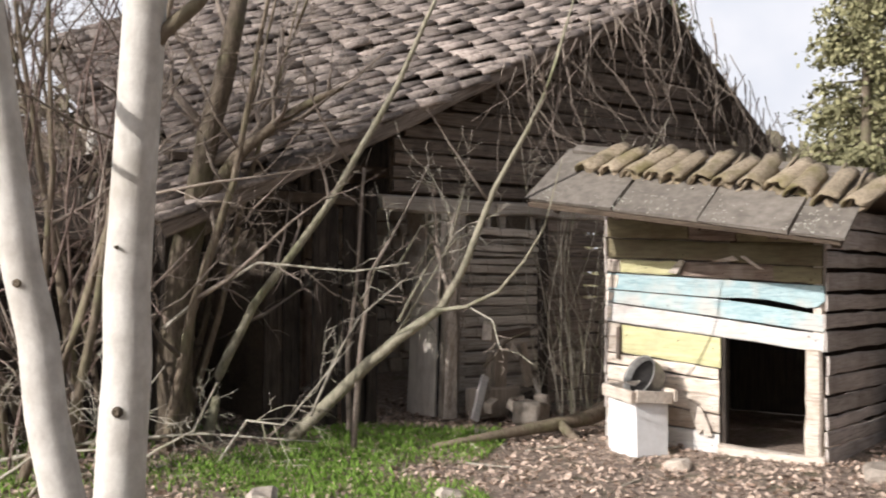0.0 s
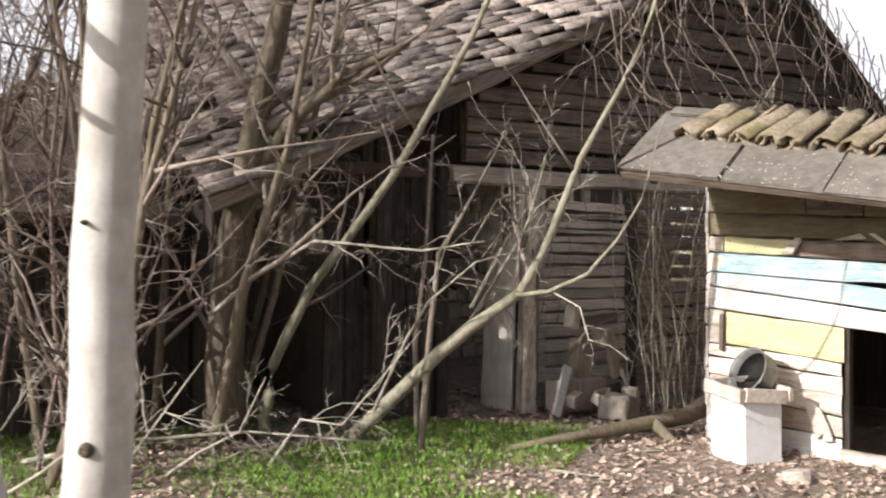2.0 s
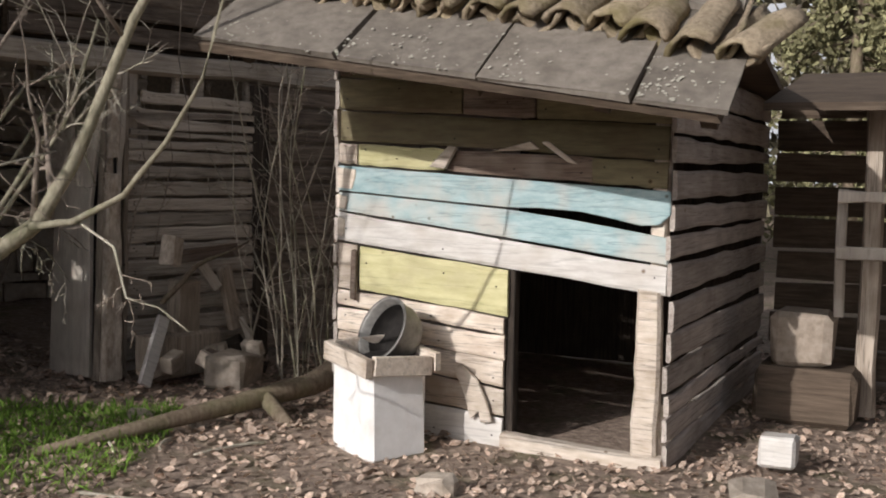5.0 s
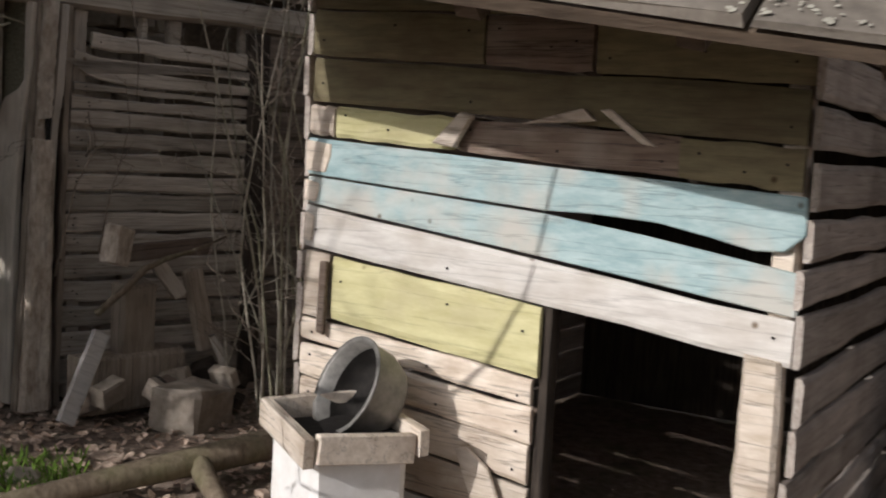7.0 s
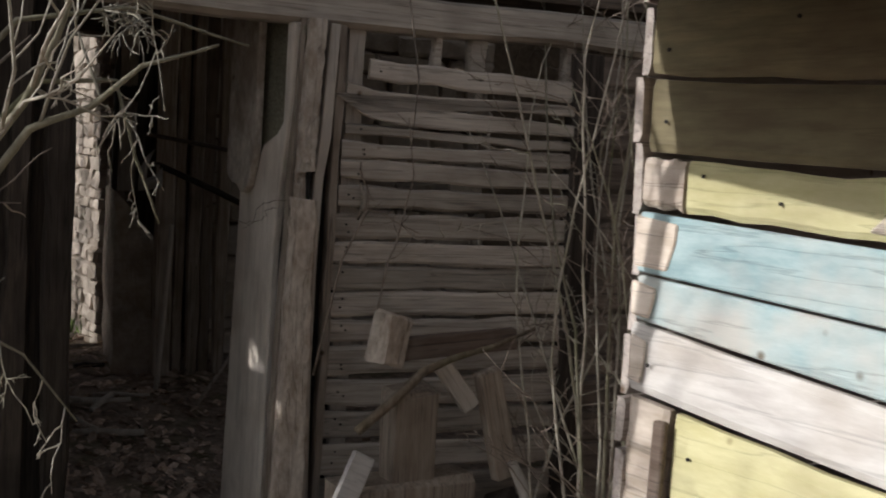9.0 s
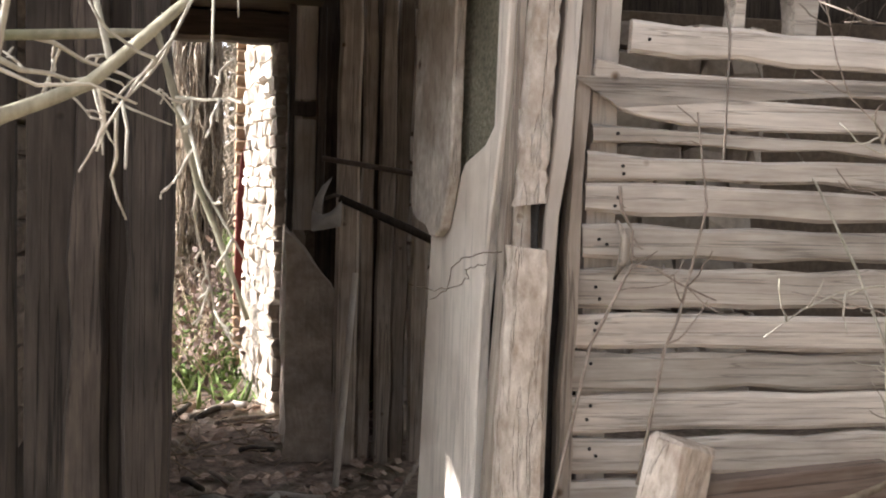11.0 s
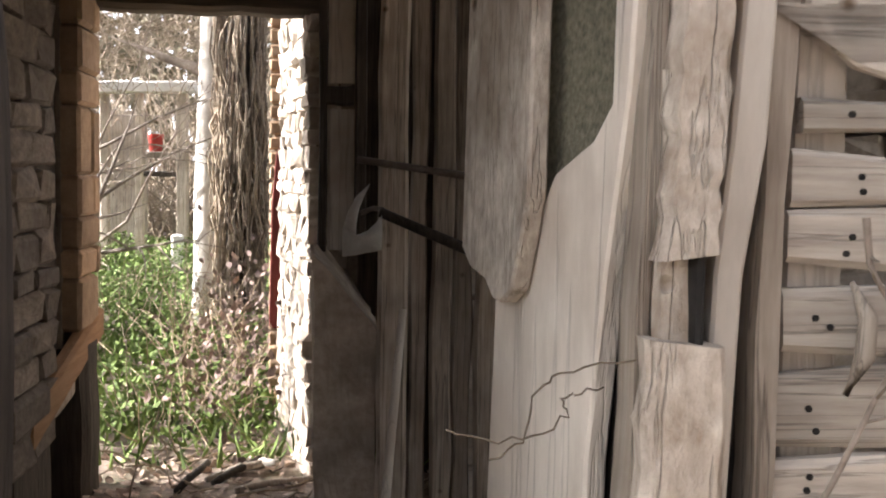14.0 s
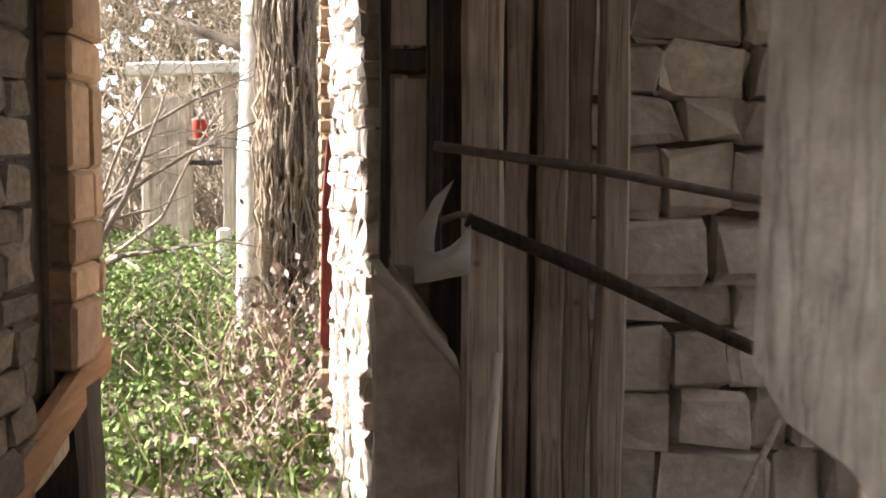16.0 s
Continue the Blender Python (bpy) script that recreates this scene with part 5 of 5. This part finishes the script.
p = put("red_bucket", lathe("red_bucket", ((0.001, 0), (0.06, 0), (0.08, 0.16), (0.085, 0.17), (0.07, 0.17), (0.05, 0.02), (0.001, 0.02)), M_RED), None, BARN @ Matrix.Translation((-2.27, 9.62, 1.57)))
tagged(p, "small red plastic bucket on a garden shelf", "bucket")
p = put("stone_stump", block_data("stone_stump", 0.1, 0.1, 0.35, M_WHITE, rw, rough=0.08), None, BARN @ Matrix.Translation((-1.95, 8.9, 0.6)))
tagged(p, "whitish stone stump among the weeds", "stone")
maroon = thing("door_1", BARN, "maroon painted wooden door edge standing open", "door", kind="structure")
outline_board("door_leaf", ((-0.765, 0.62), (-0.70, 0.6), (-0.685, 1.5), (-0.7, 1.56), (-0.735, 1.46), (-0.755, 1.2)), 4.02, 0.04, M_MAROON, maroon)
jamb = thing("wall_jamb", BARN, "pale brick jamb beyond the stone wall", "wall", kind="structure")
box_part("core", -0.76, -0.4, 4.2, 4.5, 0.1, 2.4, M_MORTAR, jamb)

# ---- things in the passage ----
hook = thing("bent_metal_sheet", BARN @ Matrix.Translation((-0.36, 1.98, 1.2)), "bent grey metal scoop hanging on the plank partition", "scoop")
def bent_plate(name, outline, bulge):
    """A thin bent sheet: an outline about its middle, bulging towards the front."""
    cx, cz = sum(p[0] for p in outline) / len(outline), sum(p[1] for p in outline) / len(outline)
    rings = [[(cx + (x - cx) * k, -bulge * (1 - k * k) + d, cz + (zz - cz) * k) for x, zz in outline] for d in (0.0, 0.004) for k in (1.0, 0.66, 0.33)]
    n = len(outline)
    verts = [p for ring in rings for p in ring]
    faces = [(j * n + i, j * n + (i + 1) % n, (j + 1) * n + (i + 1) % n, (j + 1) * n + i) for j in (0, 1, 3, 4) for i in range(n)]
    faces += [tuple(range(2 * n, 3 * n)), tuple(range(5 * n, 6 * n))]
    put(name, mesh_of(name, verts, faces, M_SACK, True), hook)


bent_plate("bowl", ((-0.053, 0.015), (-0.056, -0.03), (-0.053, -0.07), (-0.02, -0.066), (0.03, -0.056), (0.064, -0.05), (0.066, 0.0), (0.064, 0.055), (0.045, 0.03), (0.02, 0.008), (-0.01, -0.004), (-0.03, 0.004)), 0.03)
bent_plate("handle", ((-0.053, 0.01), (-0.04, 0.06), (-0.015, 0.11), (0.028, 0.15), (0.012, 0.115), (-0.004, 0.075), (-0.012, 0.03), (-0.012, -0.01), (-0.035, -0.005)), 0.012)
tb = Tubes()
tb.add([(0.0, 0.03, 0.06), (0.04, 0.03, 0.075), (0.07, 0.1, 0.07)], [0.008, 0.008, 0.008], 7)
put("rivet_bar", tb.mesh("rivet_bar", M_IRON), hook)


def rod(name, a, b, r, material, label, category):
    tb = Tubes()
    a, b = Vector(a), Vector(b)
    tb.add([a, a.lerp(b, 0.35) + Vector((0, 0, 0.008)), a.lerp(b, 0.7), b], [r, r * 1.1, r, r * 0.9], 7)
    tagged(put(name, tb.mesh(name, material), None, BARN), label, category)


rod("wooden_rod", (-0.3, 2.05, 1.262), (0.5, 1.93, 0.91), 0.016, M_DARKWOOD, "dark wooden rod leaning across the partition", "rod")
rod("iron_pipe", (-0.37, 2.1, 1.422), (0.6, 2.1, 1.268), 0.011, M_IRON, "thin rusty pipe across the stone wall", "pipe")
rod("stick", (-0.3, 1.9, 0.12), (-0.22, 2.15, 0.95), 0.014, M_PALE, "pale stick leaning against the poles", "stick")
rod("stick", (-0.15, 1.5, 0.13), (0.5, 2.3, 0.75), 0.01, M_UPWOOD, "thin stick leaning against the stone wall", "stick")
for i in range(24):
    a = Vector((rw.uniform(-1.3, -0.6), rw.uniform(1.2, 3.3), 0.0))
    q = BARN @ a
    a.z = ground_z(q.x, q.y) + 0.012
    w = rw.uniform(-1.5, 1.5)
    l = rw.uniform(0.1, 0.4)
    rod("broken_lath", a, a + Vector((math.cos(w) * l, math.sin(w) * l, rw.uniform(-0.02, 0.05))), rw.uniform(0.008, 0.018), rw.choice((M_PALE, M_UPWOOD, M_DARKWOOD)), "broken lath lying on the passage floor", "lath")
tb = Tubes()
for pts in (((-0.276, 1.106), (-0.243, 1.121), (-0.233, 1.164), (-0.217, 1.185), (-0.185, 1.194), (-0.114, 1.206)), ((-0.32, 1.132), (-0.268, 1.123), (-0.223, 1.132), (-0.199, 1.148), (-0.205, 1.165), (-0.19, 1.17), (-0.16, 1.18))):
    fine = []
    for (e0, z0), (e1, z1) in zip(pts, pts[1:]):
        for k in range(4):
            fine.append((e0 + (e1 - e0) * k / 4 + rw.uniform(-0.003, 0.003), -0.16 + rw.uniform(-0.004, 0.004), z0 + (z1 - z0) * k / 4 + rw.uniform(-0.003, 0.003)))
    tb.add(fine, [0.0011] * len(fine), 5)
tagged(put("loose_tendril", tb.mesh("loose_tendril", M_BARK), None, BARN), "thin brown crooked tendril over the pale plank", "tendril")
tb = Tubes()
tb.add([(0.152, -0.02, 1.265), (0.17, -0.026, 1.225), (0.168, -0.026, 1.18), (0.15, -0.02, 1.136)], [0.003, 0.011, 0.012, 0.004], 6)
tagged(put("bark_strip", tb.mesh("bark_strip", M_UPWOOD), None, BARN), "curled bark strip hanging on the slats", "bark")
for pts in (((0.0, 0.6), (0.083, 1.0), (0.126, 1.088), (0.168, 1.174), (0.221, 1.166), (0.274, 1.136), (0.36, 1.1)), ((0.134, 1.339), (0.14, 1.29), (0.166, 1.246), (0.168, 1.174)), ((0.2, 0.7), (0.249, 0.996), (0.276, 1.056), (0.33, 1.3), (0.3, 1.5))):
    q = [tuple(BARN @ Vector((e, -0.08, z0))) for e, z0 in pts]
    bare_tree("bare_tendril", q, 0.0042, 0.002, "thin bare tendril climbing over the slats", "vine", 500 + len(pts), depth=1, count=5, bark=M_TWIG, twig=M_TWIG, ratio=0.16, from_k=0.2)

# ---- rubbish heap before the slats ----
def heap_piece(name, e, n, zz, sx, sy, sz, rx, ry, rz, material, label, category):
    ob = put(name, block_data(name, sx, sy, sz, material, rw, rough=0.06, bev=0.1), None, BARN @ pose(e, n, zz, rx, ry, rz))
    tagged(ob, label, category)


heap_piece("chopping_block", 0.205, -0.27, 0.76, 0.11, 0.1, 0.17, 4, 12, 25, M_BARKPOST, "pale broken wooden block standing in the heap", "wood block")
heap_piece("wood_block", 0.3, -0.25, 0.42, 0.16, 0.12, 0.36, 10, -6, 10, M_UPWOOD, "yellowish cut wood block in the heap", "wood block")
heap_piece("wood_block", 0.3, -0.2, 0.14, 0.5, 0.2, 0.26, 0, 0, 8, M_UPWOOD, "dark rotten wood block under the heap", "wood block")
heap_piece("board_scrap", 0.445, -0.29, 0.6, 0.065, 0.04, 0.2, 0, -38, 0, M_PALE, "pale board scrap in the heap", "board")
heap_piece("board_scrap", 0.62, -0.26, 0.45, 0.09, 0.05, 0.4, 0, -15, 10, M_UPWOOD, "grey board scrap in the heap", "board")
heap_piece("board_scrap", 0.47, -0.24, 0.735, 0.42, 0.05, 0.075, 0, -5, 0, M_BROWN, "brown board scrap in the heap", "board")
heap_piece("white_board", 0.03, -0.36, 0.2, 0.075, 0.03, 0.42, -14, 28, 0, M_WHITE, "white painted board leaning on the heap", "board")
heap_piece("stone", 0.45, -0.55, 0.06, 0.3, 0.25, 0.2, 5, 5, 30, M_STONE, "grey stone half sunk in the soil", "stone")
tb = Tubes()
tb.add([(0.08, -0.36, 0.47), (0.2, -0.36, 0.57), (0.3, -0.35, 0.66), (0.4, -0.34, 0.7), (0.56, -0.33, 0.74), (0.72, -0.32, 0.8)], [0.016, 0.018, 0.016, 0.013, 0.009, 0.005], 8)
tagged(put("crooked_branch", tb.mesh("crooked_branch", M_BARK), None, BARN), "crooked brown branch lying over the heap", "branch")
for i in range(14):
    heap_piece("wood_chunk", rw.uniform(0.05, 0.85), rw.uniform(-0.5, -0.15), rw.uniform(0.05, 0.16), rw.uniform(0.08, 0.2), rw.uniform(0.05, 0.12), rw.uniform(0.05, 0.1), rw.uniform(-25, 25), rw.uniform(-30, 30), rw.uniform(0, 180), rw.choice((M_UPWOOD, M_DARKWOOD, M_BROWN, M_STONE)), "broken brown chunk in the rubbish heap", "rubble")
tb = Tubes()
tb.add([(0.66, -0.32, 0.33), (0.72, -0.32, 0.22), (0.735, -0.33, 0.1), (0.79, -0.34, -0.01)], [0.018, 0.026, 0.026, 0.03], 8)
tagged(put("bent_root", tb.mesh("bent_root", M_PALE), None, BARN), "pale bent root standing by the heap", "root")
root = Tubes()
root.add([gz(-0.1, 7.75, -0.02), gz(0.35, 7.95, -0.06), gz(0.8, 8.3, -0.09), gz(1.15, 8.55, -0.13), gz(1.35, 8.75, -0.2)], [0.02, 0.035, 0.05, 0.06, 0.08], 9)
root.add([gz(0.9, 8.37, -0.1), gz(1.02, 8.2, 0.0), gz(1.1, 8.05, 0.03)], [0.045, 0.035, 0.02], 8)
tagged(put("log", root.mesh("log", M_BARK)), "long thin forked log lying on the soil", "log")
for i in range(26):
    x, y = rw.uniform(-2.6, 2.2), rw.uniform(5.4, 8.3)
    if not clear(x, y):
        continue
    tb = Tubes()
    w = rw.uniform(0, 6.3)
    pts = wander((x, y, ground_z(x, y) + 0.012), (math.cos(w), math.sin(w), 0.02), rw.uniform(0.2, 0.7), rw, 5, 0.15)
    pts = [Vector((q.x, q.y, ground_z(q.x, q.y) + 0.015)) for q in pts]
    tb.add(pts, [0.009, 0.008, 0.008, 0.007, 0.006, 0.004], 5)
    tagged(put("fallen_stick", tb.mesh("fallen_stick", M_PALETWIG)), "fallen grey stick on the leaf litter", "stick", "fallen sticks")
for x, y, s in ((-0.85, 5.75, 0.16), (0.15, 5.9, 0.11), (0.6, 8.2, 0.1), (0.3, 8.35, 0.08), (1.6, 7.1, 0.12), (2.75, 6.7, 0.16)):
    ob = put("stone", block_data("stone", s * 1.4, s, s * 0.8, M_STONE, rw, bev=0.25, rough=0.12), None, pose(x, y, ground_z(x, y) + s * 0.2, 5, 8, x * 90))
    tagged(ob, "pale rough stone in the leaf litter", "stone", "loose stones")

# ---- clutter beside the shed ----
lean_to = thing("lean_to", SHED, "dark tumbledown lean-to of old boards beside the shed", "lean-to")
for i in range(9):
    board("back_board", rect(1.72, 4.6, 0.02 + i * 0.2, 0.2 + i * 0.2), 2.42 + rs.uniform(0, 0.03), 0.03, M_DARKBEAM, lean_to, rs, segs=5, rough=0.01)
for x in (2.3, 3.4, 4.5):
    board("post", rect(x, x + 0.1, 0.0, 1.62), 1.4, 0.1, M_UPWOOD, lean_to, rs, segs=6)
me = mesh_of("lean_roof", [(1.85, 1.0, 1.62), (4.8, 1.0, 1.6), (4.8, 2.5, 1.9), (1.85, 2.5, 1.9), (1.85, 1.0, 1.58), (4.8, 1.0, 1.56), (4.8, 2.5, 1.86), (1.85, 2.5, 1.86)],
             [(0, 1, 2, 3), (7, 6, 5, 4), (0, 4, 5, 1), (1, 5, 6, 2), (2, 6, 7, 3), (3, 7, 4, 0)], M_DARKBEAM)
put("lean_roof", me, lean_to)


def at_shed(x, y, zz):
    return SHED @ Vector((x, y, zz))


for (x, y, zz), (sx, sy, sz), mm, nm, lb in (((2.05, 1.3, 0.42), (0.3, 0.3, 0.28), M_PLASTER, "concrete_block", "pale grey concrete block on a dark stone"), ((2.08, 1.3, 0.13), (0.5, 0.4, 0.3), M_DARKBEAM, "rotten_log", "dark rotten log under the concrete block"),
                                    ((2.1, 0.2, 0.08), (0.16, 0.14, 0.14), M_WHITE, "white_stone", "white broken stone on the soil"), ((2.75, 1.25, 1.25), (0.5, 0.05, 0.28), M_ORANGE, "orange_board", "orange-brown board on the lean-to")):
    ob = put(nm, block_data(nm, sx, sy, sz, mm, rs, rough=0.04), None, SHED @ Matrix.Translation((x, y, zz)))
    tagged(ob, lb, nm.split("_")[1])
box = thing("wooden_crate", SHED @ Matrix.Translation((2.4, 1.15, 0.85)), "broken wooden crate with sunlit rails", "crate")
for z0 in (0.0, 0.28):
    board("rail", rect(-0.2, 0.35, z0, z0 + 0.06), 0, 0.03, M_PALE, box, rs, segs=4)
for x0 in (-0.2, 0.3):
    board("upright", rect(x0, x0 + 0.05, -0.3, 0.34), 0.034, 0.03, M_PALE, box, rs, segs=4)

# ---- masonry pieces and roof tiles ----
rm = random.Random(44)


def masonry(parent, origin, way, out, length, z0, z1, hmin, hmax, wmin, wmax, deep, material, name, rough=0.05, skip=None, gap=0.012, jut=0.012):
    """Blocks laid in courses along way, facing out."""
    way, out = Vector(way).normalized(), Vector(out).normalized()
    turn = Matrix((way.to_tuple(), (-out).to_tuple(), (0, 0, 1))).transposed().to_4x4()
    z = z0
    while z < z1:
        h = min(rm.uniform(hmin, hmax), z1 - z + 0.02)
        x = -rm.uniform(0, wmin * 0.5)
        while x < length:
            w = rm.uniform(wmin, wmax)
            x1 = min(x + w, length)
            x0 = max(x, 0)
            if x1 - x0 > 0.04 and not (skip and skip((x0 + x1) / 2, z + h / 2)):
                me = block_data(name, x1 - x0 - gap, deep, h - gap, material, rm, bev=0.14, rough=rough)
                c = Vector(origin) + way * ((x0 + x1) / 2) + out * rm.uniform(-jut, jut) + Vector((0, 0, z + h / 2))
                put(name, me, parent, Matrix.Translation(c) @ turn)
            x += w
        z += h


masonry(inner, (0.02, 2.7, 0), (1, 0, 0), (0, -1, 0), 1.8, 0.02, 2.12, 0.07, 0.22, 0.1, 0.36, 0.12, M_LIGHTSTONE, "stone", 0.16, gap=0.01, jut=0.02)
masonry(wall_left, (-1.4, 0.32, 0), (0, 1, 0), (1, 0, 0), 2.1, 0.46, 2.1, 0.06, 0.13, 0.2, 0.42, 0.1, M_MUDBLOCK, "block", 0.1, gap=0.004, jut=0.006)
masonry(wall_left, (-1.4, 2.74, 0), (0, 1, 0), (1, 0, 0), 0.31, 0.78, 2.1, 0.1, 0.26, 0.33, 0.36, 0.1, M_BRICK, "block", 0.02, gap=0.004, jut=0.003)
end_o = Vector((-0.5, 3.02, 0))
masonry(wall_end, end_o, (-0.18, 1.0, 0), (-1, -0.18, 0), 0.95, 0.05, 2.5, 0.05, 0.11, 0.07, 0.2, 0.1, M_STONE, "stone", 0.16, gap=0.002, jut=0.008)
masonry(wall_end, end_o + Vector((0.0, 0.02, 0)), (1, 0, 0), (0, -1, 0), 0.12, 0.05, 2.1, 0.06, 0.12, 0.1, 0.13, 0.1, M_STONE, "stone", 0.16, gap=0.003, jut=0.006)
masonry(jamb, (-0.78, 4.18, 0), (1, 0, 0), (0, -1, 0), 0.3, 0.2, 2.4, 0.07, 0.08, 0.12, 0.2, 0.08, M_BRICK, "brick", 0.05)
back_core = box_part("core", -0.52, -0.36, 3.1, 4.1, 0.0, 2.5, M_MORTAR, wall_end)
barn_tile = barrel_tile("tile", 0.3, 0.062, 0.052, M_OLDTILE)
far_v, far_f = [], []
lean = math.atan(LEFT_SLOPE)
tilt_m = Matrix.Rotation(math.atan(RISE), 4, 'X') @ Matrix.Rotation(-lean + radians(4), 4, 'Y')
tile_v = [v.co.copy() for v in barn_tile.vertices]
tile_f = [tuple(p.vertices) for p in barn_tile.polygons]
for i in range(32):
    for j in range(23):
        if rm.random() < 0.03:
            continue
        d = j * 0.245 + rm.uniform(-0.04, 0.04)
        n = -0.28 + i * 0.11 + rm.uniform(-0.018, 0.018)
        e = -2.8 + d * math.cos(lean)
        sag = 0.03 * noise.noise(Vector((e * 1.1, n * 1.3, 0)))
        m = Matrix.Translation((e, n, roof_at(e, n) + 0.04 + sag + rm.uniform(0, 0.025))) @ tilt_m @ Matrix.Rotation(radians(rm.uniform(-9, 9)), 4, 'Z') @ Matrix.Rotation(radians(rm.uniform(-12, 12)), 4, 'X')
        if i < 13:
            put("tile", barn_tile, roof, m)
        else:
            far_f += [tuple(v + len(far_v) for v in f) for f in tile_f]
            far_v += [m @ v for v in tile_v]
tagged(put("tile_field", mesh_of("tile_field", far_v, far_f, M_OLDTILE, True), roof), kind="stuff")
